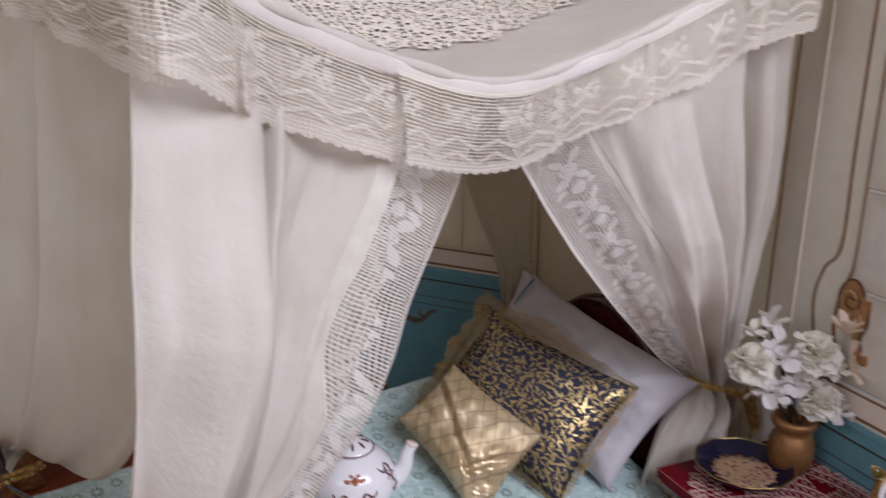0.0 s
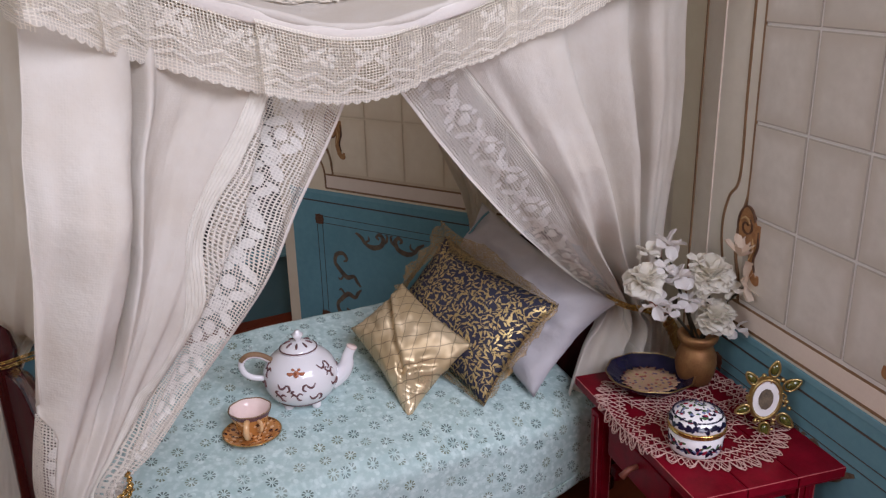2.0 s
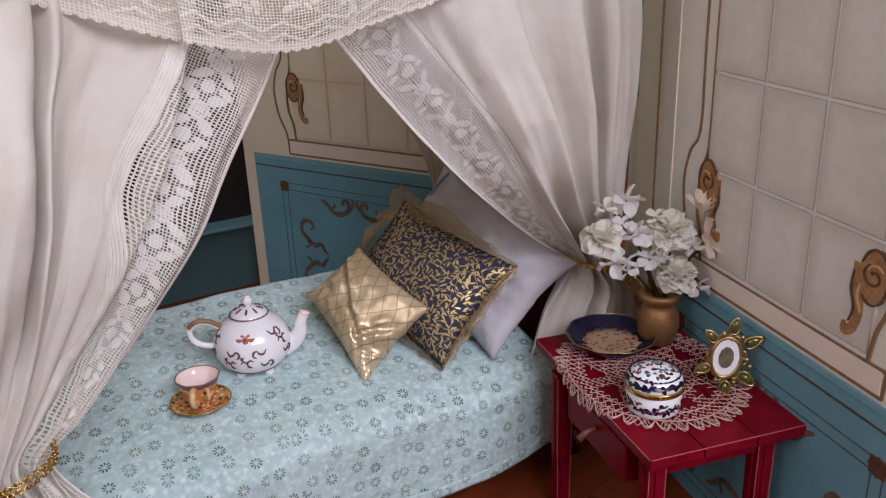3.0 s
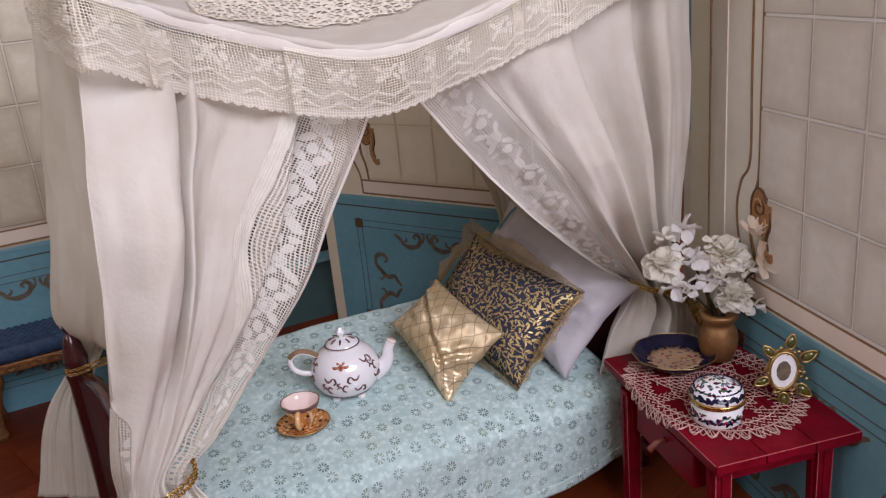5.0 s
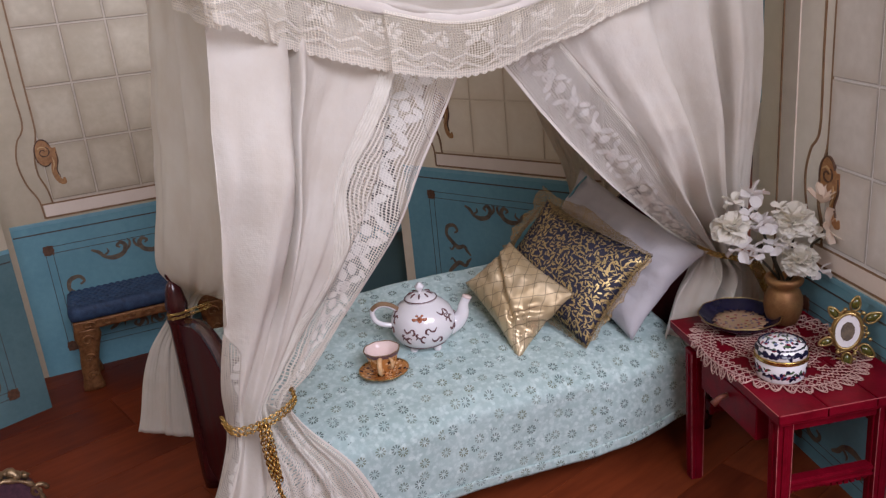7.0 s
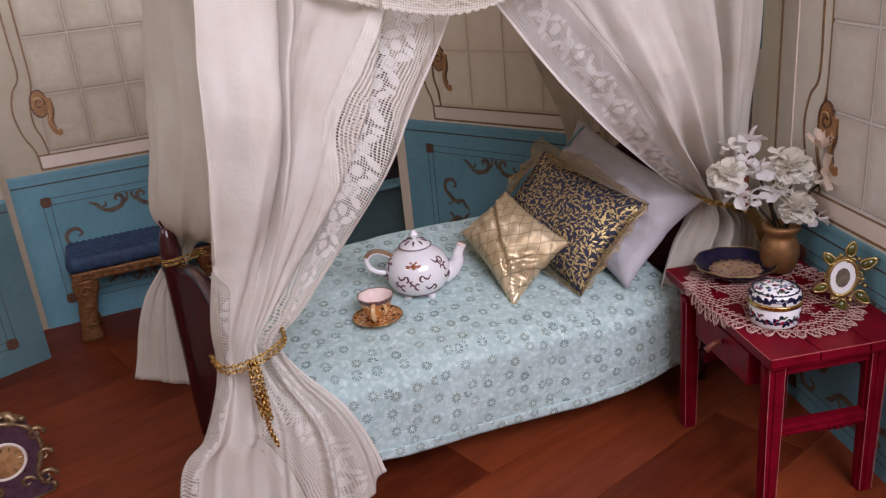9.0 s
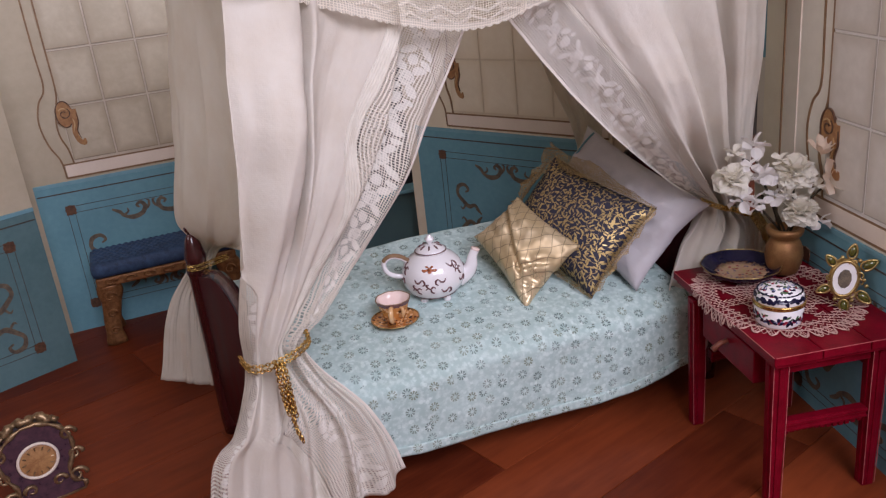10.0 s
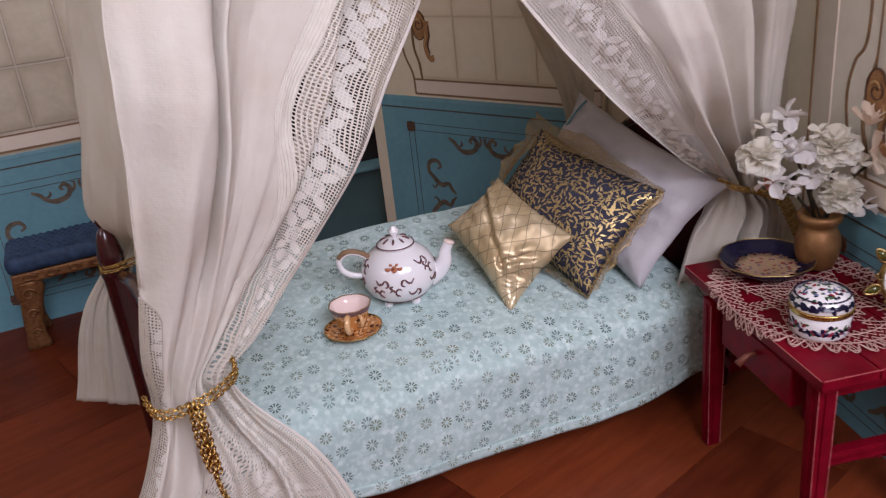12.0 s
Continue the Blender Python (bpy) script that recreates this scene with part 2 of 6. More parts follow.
def leaf_brocade():
    """Navy cotton printed with small pointed gold leaves on winding stems."""
    m, tree, b = material("navy_gold_brocade")
    n = Net(tree)
    uv = n.uv()
    wn = n.noise(uv, 26, 1)
    mask = n.m("MULTIPLY", n.step(n.m("ABSOLUTE", n.m("SUBTRACT", n.m("FRACT", n.m("MULTIPLY", wn, 8.0)), 0.5)), 0.05, 0.03), 0.9)
    for k, (scale, long, wide) in enumerate(((98.0, 0.0044, 0.0014), (113.0, 0.004, 0.0012))):
        mp = n.node("ShaderNodeMapping")
        mp.inputs["Location"].default_value = (0.0137 * k, 0.0213 * k, 0)
        tree.links.new(uv, mp.inputs[0])
        vo = n.voronoi(mp.outputs[0], scale, 0.9)
        sub = tree.nodes.new("ShaderNodeVectorMath")
        sub.operation = "SUBTRACT"
        tree.links.new(mp.outputs[0], sub.inputs[0])
        tree.links.new(vo.outputs["Position"], sub.inputs[1])
        dx, dy, _ = n.xyz(sub.outputs[0])
        an = n.m("MULTIPLY", n.xyz(vo.outputs["Color"])[0], 6.283)
        ca, sa = n.m("COSINE", an), n.m("SINE", an)
        along = n.m("DIVIDE", n.m("ADD", n.m("MULTIPLY", dx, ca), n.m("MULTIPLY", dy, sa)), long)
        across = n.m("DIVIDE", n.m("ABSOLUTE", n.m("SUBTRACT", n.m("MULTIPLY", dy, ca), n.m("MULTIPLY", dx, sa))), wide)
        edge = n.m("ADD", across, n.m("MULTIPLY", along, along))
        mask = n.m("MAXIMUM", mask, n.step(edge, 1.05, 0.9))
    n.put(n.mix(mask, (0.022, 0.023, 0.046), (0.56, 0.42, 0.18)), b.inputs["Base Color"])
    n.put(n.m("MULTIPLY", mask, 0.7), b.inputs["Metallic"])
    n.put(n.m("MULTIPLY_ADD", mask, -0.42, 0.78), b.inputs["Roughness"])
    n.bump(n.m("ADD", mask, n.m("ADD", n.m("MULTIPLY", n.noise(uv, 25, 4), 3.0), n.noise(uv, 400, 2))), 0.4, 0.0008, b.inputs["Normal"])
    return m


def gold_lame():
    """Creased gold foil satin with a fine dark diamond lattice."""
    m, tree, b = material("gold_lattice_satin")
    n = Net(tree)
    uv = n.uv()
    ux, uy, _ = n.xyz(uv)
    w = n.m("MULTIPLY", n.noise(uv, 20, 2), 0.01)
    a1 = n.m("PINGPONG", n.m("DIVIDE", n.m("ADD", n.m("MULTIPLY_ADD", uy, 0.62, ux), w), 0.0165), 0.5)
    a2 = n.m("PINGPONG", n.m("DIVIDE", n.m("ADD", n.m("MULTIPLY_ADD", uy, -0.62, ux), w), 0.0165), 0.5)
    line = n.step(n.m("MINIMUM", a1, a2), 0.045, 0.025)
    n.put(n.mix(n.m("MULTIPLY", line, 0.58), n.mix(n.step(n.noise(uv, 18, 3), 0.35, 0.7), (0.52, 0.39, 0.22), (0.68, 0.55, 0.36)), (0.09, 0.06, 0.03)), b.inputs["Base Color"])
    b.inputs["Metallic"].default_value = 0.42
    # the stretched corner is crinkled like foil
    crisp = n.step(n.m("ADD", n.m("MULTIPLY_ADD", uy, 0.9, ux), n.m("MULTIPLY", n.noise(uv, 25, 2), 0.05)), 0.155, 0.185)
    n.put(n.m("MULTIPLY_ADD", crisp, -0.26, n.m("MULTIPLY_ADD", n.noise(uv, 60, 3), 0.16, 0.46)), b.inputs["Roughness"])
    turned = n.node("ShaderNodeMapping")
    turned.inputs["Rotation"].default_value = (0, 0, 0.7)
    tree.links.new(uv, turned.inputs[0])
    soft = n.noise(turned.outputs[0], 30, 2, 0.5, (0.22, 2.4, 1.0))
    foil = n.m("MULTIPLY", n.m("PINGPONG", n.m("MULTIPLY", n.noise(turned.outputs[0], 60, 2, 0.5, (0.4, 1.6, 1.0)), 2.4), 0.5), n.m("MULTIPLY", crisp, 2.2))
    n.bump(n.m("ADD", foil, n.m("ADD", n.m("MULTIPLY", soft, 0.3), n.m("MULTIPLY", n.noise(uv, 260, 2), 0.25))), 0.5, 0.0014, b.inputs["Normal"])
    return m


def sheer(name, colour, dense=0.5):
    m, tree, b = material(name)
    n = Net(tree)
    v = n.obj()
    b.inputs["Base Color"].default_value = (*colour, 1)
    b.inputs["Roughness"].default_value = 0.45
    b.inputs["Metallic"].default_value = 0.4
    tr = n.node("ShaderNodeBsdfTransparent")
    mx = n.node("ShaderNodeMixShader")
    n.put(n.m("MULTIPLY", n.step(n.noise(v, 900, 2), 0.3, 0.7), dense * 2, 0, True), mx.inputs[0])
    tree.links.new(tr.outputs[0], mx.inputs[1])
    tree.links.new(b.outputs[0], mx.inputs[2])
    tree.links.new(mx.outputs[0], tree.nodes["Material Output"].inputs[0])
    return m


def sprigged(name, ground, inks, scale=160.0, amount=0.5, rough=0.12, size=0.36):
    """Glazed china with small painted sprigs in several inks."""
    m, tree, b = material(name)
    n = Net(tree)
    v = n.obj()
    col = n.mix(n.step(n.noise(v, 25, 2), 0.3, 0.7), ground, tuple(c * 0.95 for c in ground))
    for k, ink in enumerate(inks):
        mp = n.node("ShaderNodeMapping")
        mp.inputs["Location"].default_value = (0.31 * k, 0.17 * k, 0.23 * k)
        tree.links.new(v, mp.inputs[0])
        vo = n.voronoi(mp.outputs[0], scale * (1 + 0.25 * k), 1.0)
        here = n.step(n.noise(mp.outputs[0], scale * 0.3, 1), 1.0 - amount - 0.03, 1.0 - amount + 0.03)
        col = n.mix(n.m("MULTIPLY", n.step(vo.outputs["Distance"], size, size - 0.07), here), col, ink)
    n.put(col, b.inputs["Base Color"])
    b.inputs["Roughness"].default_value = rough
    b.inputs["Coat Weight"].default_value = 0.5
    return m


def board_floor():
    """Red-brown varnished boards; every board has its own tone."""
    m, tree, b = material("red_brown_boards")
    n = Net(tree)
    v = n.obj()
    rnd = tree.nodes.new("ShaderNodeObjectInfo").outputs["Random"]
    grain = n.noise(v, 60, 5, 0.6, (0.12, 1.0, 1.0))
    slow = n.noise(v, 6, 3)
    f = n.m("MULTIPLY_ADD", rnd, 0.34, n.m("MULTIPLY_ADD", grain, 0.6, n.m("MULTIPLY", slow, 0.5)))
    n.put(n.mix(n.step(f, 0.3, 1.15), (0.078, 0.012, 0.005), (0.262, 0.055, 0.018)), b.inputs["Base Color"])
    n.put(n.m("MULTIPLY_ADD", slow, 0.2, 0.3), b.inputs["Roughness"])
    b.inputs["Specular IOR Level"].default_value = 0.14
    n.bump(grain, 0.25, 0.0006, b.inputs["Normal"])
    return m


def printed_tile(name, c0, c1, edge, line=0.6):
    """Printed mirror tile: blotchy, with a browner printed border."""
    m, tree, b = material(name)
    n = Net(tree)
    gen = tree.nodes.new("ShaderNodeTexCoord").outputs["Generated"]
    v = n.obj()
    gx, _, gz = n.xyz(gen)
    far = n.m("MAXIMUM", n.m("ABSOLUTE", n.m("SUBTRACT", gx, 0.5)), n.m("ABSOLUTE", n.m("SUBTRACT", gz, 0.5)))
    slow = n.noise(v, 7, 5, 0.6)
    quick = n.noise(v, 70, 4, 0.6)
    col = n.mix(n.step(n.m("MULTIPLY_ADD", quick, 0.4, slow), 0.5, 0.95), c0, c1)
    col = n.mix(n.m("MULTIPLY", n.step(n.m("MULTIPLY_ADD", slow, 0.12, far), 0.36, 0.56), 0.55), col, edge)
    col = n.mix(n.m("MULTIPLY", n.step(far, 0.483, 0.489), line), col, tuple(c * 0.45 for c in edge))
    n.put(col, b.inputs["Base Color"])
    n.put(n.m("MULTIPLY_ADD", slow, 0.2, 0.3), b.inputs["Roughness"])
    b.inputs["Specular IOR Level"].default_value = 0.4
    n.bump(n.m("ADD", slow, n.m("MULTIPLY", quick, 0.3)), 0.3, 0.0008, b.inputs["Normal"])
    return m


WHITE = cloth("white_cotton_curtain", (0.745, 0.685, 0.6), (0.81, 0.77, 0.705), 0.33, 1500, 0.0011)
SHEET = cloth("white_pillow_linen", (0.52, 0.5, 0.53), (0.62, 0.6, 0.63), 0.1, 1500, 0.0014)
IVORY = cloth("ivory_cotton_curtain", (0.78, 0.72, 0.61), (0.85, 0.81, 0.72), 0.42)
LACE = lace("ivory_filet_lace", (0.77, 0.72, 0.64), (0.85, 0.82, 0.76), middle=0.045, grow=1.0, period=0.044, hole=0.64)
LACE_DENSE = lace("close_filet_lace", (0.77, 0.72, 0.64), (0.85, 0.82, 0.76), middle=0.045, grow=1.05, period=0.05, hole=0.52)
LACE_SLIM = lace("white_filet_lace", (0.78, 0.74, 0.68), (0.86, 0.83, 0.78), middle=0.028, period=0.046, grow=0.9, hole=0.6)
LACE_EDGE = cloth("ivory_lace_selvage", (0.76, 0.7, 0.63), (0.84, 0.79, 0.73), 0.2, 2200)
VALANCE = lace("cream_valance_lace", (0.8, 0.74, 0.62), (0.85, 0.8, 0.7), 0.0027, 0.021, 0.046, 0, 0.58, 0.74, 0.062, 0.66)
TUCKS = tucked("ivory_tucked_cotton", (0.62, 0.58, 0.5), (0.69, 0.655, 0.58))
GUIPURE = guipure("cream_guipure_lace", (0.8, 0.73, 0.62), (0.87, 0.81, 0.72))
CROCHET = plain("pink_cream_crochet_thread", (0.44, 0.26, 0.23), (0.57, 0.38, 0.33), 0.85, 60, bump=0.0004)
MINT = coverlet_cloth()
BROCADE, LAME = leaf_brocade(), gold_lame()
ORGANZA = sheer("gold_organza", (0.36, 0.25, 0.11), 0.6)
MAHOGANY = plain("dark_mahogany_varnish", (0.035, 0.006, 0.008), (0.075, 0.012, 0.014), 0.22, 40, bump=0.0002, coat=0.4, stretch=(1, 1, 0.15))
BOARD_WOOD = plain("dark_mahogany_board", (0.05, 0.007, 0.01), (0.11, 0.014, 0.018), 0.55, 30, bump=0.0003, spec=0.12, stretch=(1, 1, 0.2))
RED = plain("crimson_painted_wood", (0.112, 0.0015, 0.007), (0.2, 0.0035, 0.015), 0.34, 45, bump=0.0003, spec=0.08)
PULL = plain("red_brown_wooden_pull", (0.12, 0.03, 0.02), (0.22, 0.07, 0.04), 0.5, 120)
RUBBED = plain("rubbed_crimson_edge", (0.34, 0.05, 0.06), (0.54, 0.18, 0.18), 0.5, 200)
BRASS = plain("bright_gold_chain", (0.45, 0.28, 0.08), (0.7, 0.49, 0.18), 0.25, 200, metal=1.0)
GILT = plain("dull_gilt_metal", (0.36, 0.25, 0.09), (0.58, 0.43, 0.19), 0.34, 150, metal=1.0)
ANTIQUE = plain("antique_gold_plaster", (0.16, 0.06, 0.022), (0.36, 0.18, 0.07), 0.5, 120, metal=0.5, bump=0.0008)
BRONZE = plain("gold_sprayed_earthenware", (0.21, 0.09, 0.035), (0.34, 0.18, 0.07), 0.5, 60, metal=0.6, bump=0.0006)
CHINA = plain("white_glazed_china", (0.8, 0.78, 0.8), (0.84, 0.82, 0.83), 0.1, 30, coat=0.5, r_var=0.03)
PINK_CHINA = plain("pale_pink_glaze", (0.78, 0.6, 0.56), (0.84, 0.68, 0.62), 0.12, 60, coat=0.5, r_var=0.03)
PEACH_CHINA = plain("peach_gold_glaze", (0.62, 0.33, 0.14), (0.75, 0.47, 0.24), 0.15, 90, coat=0.5, r_var=0.03)
OCHRE_CHINA = sprigged("ochre_painted_china", (0.58, 0.25, 0.07), ((0.1, 0.03, 0.015), (0.8, 0.5, 0.26), (0.2, 0.07, 0.025)), 120, 0.56)
BROWN_INK = plain("brown_violet_ink", (0.1, 0.045, 0.05), (0.2, 0.1, 0.1), 0.25, 300)
RUST_INK = plain("rust_ink", (0.35, 0.1, 0.05), (0.5, 0.2, 0.1), 0.25, 300)
CRIMSON_INK = plain("crimson_china_ink", (0.2, 0.01, 0.03), (0.36, 0.03, 0.06), 0.2, 300)
GREEN_INK = plain("green_china_ink", (0.03, 0.07, 0.03), (0.09, 0.16, 0.07), 0.2, 300)
BLUE_INK = plain("blue_grey_china_ink", (0.12, 0.15, 0.28), (0.25, 0.28, 0.42), 0.2, 300)
COBALT = plain("cobalt_glaze", (0.006, 0.006, 0.022), (0.012, 0.01, 0.036), 0.2, 60, coat=0.15, r_var=0.04, spec=0.3)
MEDALLION = sprigged("plate_medallion", (0.38, 0.24, 0.15), ((0.24, 0.05, 0.04), (0.35, 0.26, 0.12), (0.12, 0.08, 0.12)), 120, 0.56, 0.2)
PETAL = cloth("cream_silk_petal", (0.88, 0.84, 0.74), (0.92, 0.9, 0.84), 0.5, 900)
LILAC = cloth("white_silk_petal", (0.88, 0.85, 0.83), (0.91, 0.89, 0.88), 0.5, 900)
BLUSH = cloth("blush_silk_petal", (0.8, 0.64, 0.5), (0.86, 0.76, 0.64), 0.35, 900)
STEM = plain("dark_stem", (0.03, 0.025, 0.015), (0.06, 0.05, 0.025), 0.7, 100)
GEM = plain("olive_enamel", (0.05, 0.05, 0.008), (0.12, 0.11, 0.02), 0.12, 200, coat=0.6)
NAVY_SEAT = plain("navy_woven_seat", (0.01, 0.024, 0.06), (0.045, 0.095, 0.19), 0.7, 80, bump=0.0006, fine=900)
CREAM_WALL = plain("cream_printed_board", (0.44, 0.38, 0.275), (0.53, 0.465, 0.35), 0.6, 9, fine=60, spec=0.3)
PALE_TRIM = plain("pale_printed_trim", (0.72, 0.62, 0.52), (0.8, 0.7, 0.6), 0.55, 12)
BLUE_BOARD = plain("turquoise_printed_board", (0.125, 0.285, 0.345), (0.17, 0.36, 0.425), 0.55, 7, fine=90, spec=0.25)
BLUE_DEEP = plain("turquoise_panel_field", (0.14, 0.305, 0.37), (0.185, 0.38, 0.45), 0.5, 7, fine=90)
DARK_LINE = plain("umber_painted_line", (0.04, 0.04, 0.035), (0.09, 0.075, 0.06), 0.6, 80)
BROWN_LINE = plain("brown_painted_line", (0.18, 0.1, 0.05), (0.3, 0.18, 0.09), 0.6, 60)
RUST = plain("rust_painted_ornament", (0.24, 0.105, 0.04), (0.46, 0.25, 0.1), 0.5, 90, fine=300)
UMBER = plain("umber_painted_rosette", (0.05, 0.025, 0.015), (0.16, 0.075, 0.04), 0.5, 160, fine=500)
BUFF = plain("buff_painted_highlight", (0.45, 0.28, 0.12), (0.62, 0.43, 0.22), 0.5, 160)
PALE_BOARD = plain("pale_printed_board", (0.67, 0.63, 0.53), (0.77, 0.73, 0.63), 0.6, 9, fine=60, spec=0.3)
# greyer print than BLUE_BOARD, darkened further to hold board A's shade
TEAL_SHADED = plain("shaded_grey_teal_print", (0.085, 0.165, 0.18), (0.125, 0.22, 0.235), 0.55, 7, fine=90, spec=0.25)
GREY_ORN = plain("grey_bronze_painted_scroll", (0.06, 0.05, 0.04), (0.2, 0.15, 0.1), 0.5, 90)
TILE = printed_tile("aged_mirror_tile", (0.58, 0.54, 0.47), (0.7, 0.66, 0.59), (0.5, 0.44, 0.36), 0.4)
CREAM_TILE = printed_tile("cream_mirror_tile", (0.47, 0.41, 0.3), (0.6, 0.54, 0.42), (0.37, 0.3, 0.21), 0.45)
CREAM_JOINT = plain("cream_tile_joint", (0.5, 0.43, 0.34), (0.62, 0.55, 0.45), 0.5, 30)
OCHRE_WALL = plain("ochre_printed_board", (0.71, 0.62, 0.46), (0.79, 0.71, 0.56), 0.6, 9, fine=60, spec=0.3)
STRAW_BOARD = plain("straw_printed_board", (0.74, 0.69, 0.53), (0.82, 0.77, 0.62), 0.6, 9, fine=60, spec=0.3)
SEPIA = printed_tile("sepia_mirror_tile", (0.72, 0.63, 0.48), (0.8, 0.72, 0.57), (0.69, 0.59, 0.43), 0.06)
SEPIA_JOINT = plain("sepia_tile_joint", (0.6, 0.5, 0.36), (0.68, 0.58, 0.42), 0.5, 30)
# turquoise darkened so that the colour holds the shade between boards
SHADE_BOARD = plain("shaded_teal_board", (0.05, 0.11, 0.12), (0.07, 0.14, 0.15), 0.5, 10)
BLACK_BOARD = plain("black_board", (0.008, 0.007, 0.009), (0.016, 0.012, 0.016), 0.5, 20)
PLASTER = plain("room_plaster", (0.68, 0.59, 0.48), (0.75, 0.66, 0.55), 0.8, 2, fine=30)
FLOORBOARDS = board_floor()
PLUM = plain("plum_enamel", (0.03, 0.014, 0.025), (0.1, 0.045, 0.06), 0.3, 80, bump=0.0006)
WORN_GILT = plain("worn_brown_gilt", (0.16, 0.09, 0.045), (0.42, 0.3, 0.17), 0.4, 110, metal=0.7, bump=0.0012)
JOINT = plain("white_tile_joint", (0.74, 0.71, 0.67), (0.82, 0.79, 0.75), 0.5, 30)

# ---------------------------------------------------------------- building tools
def part(name, bm, mat, parent=None, label="", smooth=False):
    """Links a bmesh as one mesh object, under a thing or a part."""
    me = bpy.data.meshes.new(name)
    bm.to_mesh(me)
    bm.free()
    me.materials.append(mat)
    if smooth:
        me.polygons.foreach_set("use_smooth", [True] * len(me.polygons))
    ob = new(name, me)
    if parent is not None:
        ob.parent = parent
    if label:
        tagged(ob, label)
    return ob


def thing(name, m, label, category, group="", kind=""):
    ob = new(name)
    ob.empty_display_size = 0.02
    ob.matrix_world = m
    return tagged(ob, label, category, group, kind)


def box(bm, x0, x1, y0, y1, z0, z1, bevel=0.0):
    r = bmesh.ops.create_cube(bm, size=1.0, matrix=Matrix.Translation(((x0 + x1) / 2, (y0 + y1) / 2, (z0 + z1) / 2)) @ Matrix.Diagonal((x1 - x0, y1 - y0, z1 - z0, 1)))
    if bevel:
        edges = list({e for v in r["verts"] for e in v.link_edges})
        bmesh.ops.bevel(bm, geom=edges, offset=bevel, segments=2, affect="EDGES", profile=0.6)
    return bm


def slab(x0, x1, y0, y1, z0, z1, bevel=0.0):
    return box(bmesh.new(), x0, x1, y0, y1, z0, z1, bevel)


def lathe(profile, n=32, sx=1.0, wave=None, cap=True):
    """A turned body from (radius, height) pairs."""
    bm = bmesh.new()
    rings = []
    for k, (r, z) in enumerate(profile):
        ring = []
        for i in range(n):
            a = 2 * math.pi * i / n
            rr = r * (wave(a, k) if wave else 1.0)
            ring.append(bm.verts.new((rr * math.cos(a) * sx, rr * math.sin(a), z)))
        rings.append(ring)
    for a, b in zip(rings, rings[1:]):
        for i in range(n):
            j = (i + 1) % n
            bm.faces.new((a[i], a[j], b[j], b[i]))
    if cap and profile[0][0] > 1e-5:
        bm.faces.new(rings[0][::-1])
    if cap and profile[-1][0] > 1e-5:
        bm.faces.new(rings[-1])
    bmesh.ops.remove_doubles(bm, verts=bm.verts, dist=1e-6)
    bmesh.ops.recalc_face_normals(bm, faces=bm.faces)
    return bm


def spline(keys, t):
    """Smooth values through keys of (place, value, value, ...)."""
    ts = [k[0] for k in keys]
    i = max(0, min(len(keys) - 2, sum(1 for q in ts[1:-1] if t >= q)))
    p1, p2 = np.array(keys[i][1:], float), np.array(keys[i + 1][1:], float)
    h = ts[i + 1] - ts[i]
    def slope(j):
        if j == 0 or j == len(keys) - 1:
            a, b = (0, 1) if j == 0 else (j - 1, j)
        else:
            a, b = j - 1, j + 1
        return (np.array(keys[b][1:], float) - np.array(keys[a][1:], float)) / (ts[b] - ts[a])
    u = min(1.0, max(0.0, (t - ts[i]) / h))
    m1, m2 = slope(i) * h, slope(i + 1) * h
    return (2 * u**3 - 3 * u**2 + 1) * p1 + (u**3 - 2 * u**2 + u) * m1 + (3 * u**2 - 2 * u**3) * p2 + (u**3 - u**2) * m2


def tube(pts, radius, n=8, closed=False, flat=1.0):
    """A round rod along a line of points; radius: a number, or one per point."""
    bm = bmesh.new()
    P = [Vector(p) for p in pts]
    rs = radius if isinstance(radius, (list, tuple)) else [radius] * len(P)
    rings, up = [], None
    for i, p in enumerate(P):
        a = P[i - 1] if (i or closed) else P[0]
        b = P[(i + 1) % len(P)] if (i < len(P) - 1 or closed) else P[-1]
        d = (b - a).normalized()
        if up is None:
            up = d.orthogonal().normalized()
        up = (up - d * up.dot(d)).normalized()
        side = d.cross(up)
        rings.append([bm.verts.new(p + (up * math.cos(2 * math.pi * k / n) + side * flat * math.sin(2 * math.pi * k / n)) * rs[i]) for k in range(n)])
    pairs = list(zip(rings, rings[1:])) + ([(rings[-1], rings[0])] if closed else [])
    for a, b in pairs:
        for k in range(n):
            j = (k + 1) % n
            bm.faces.new((a[k], a[j], b[j], b[k]))
    if not closed:
        bm.faces.new(rings[0][::-1])
        bm.faces.new(rings[-1])
    return bm


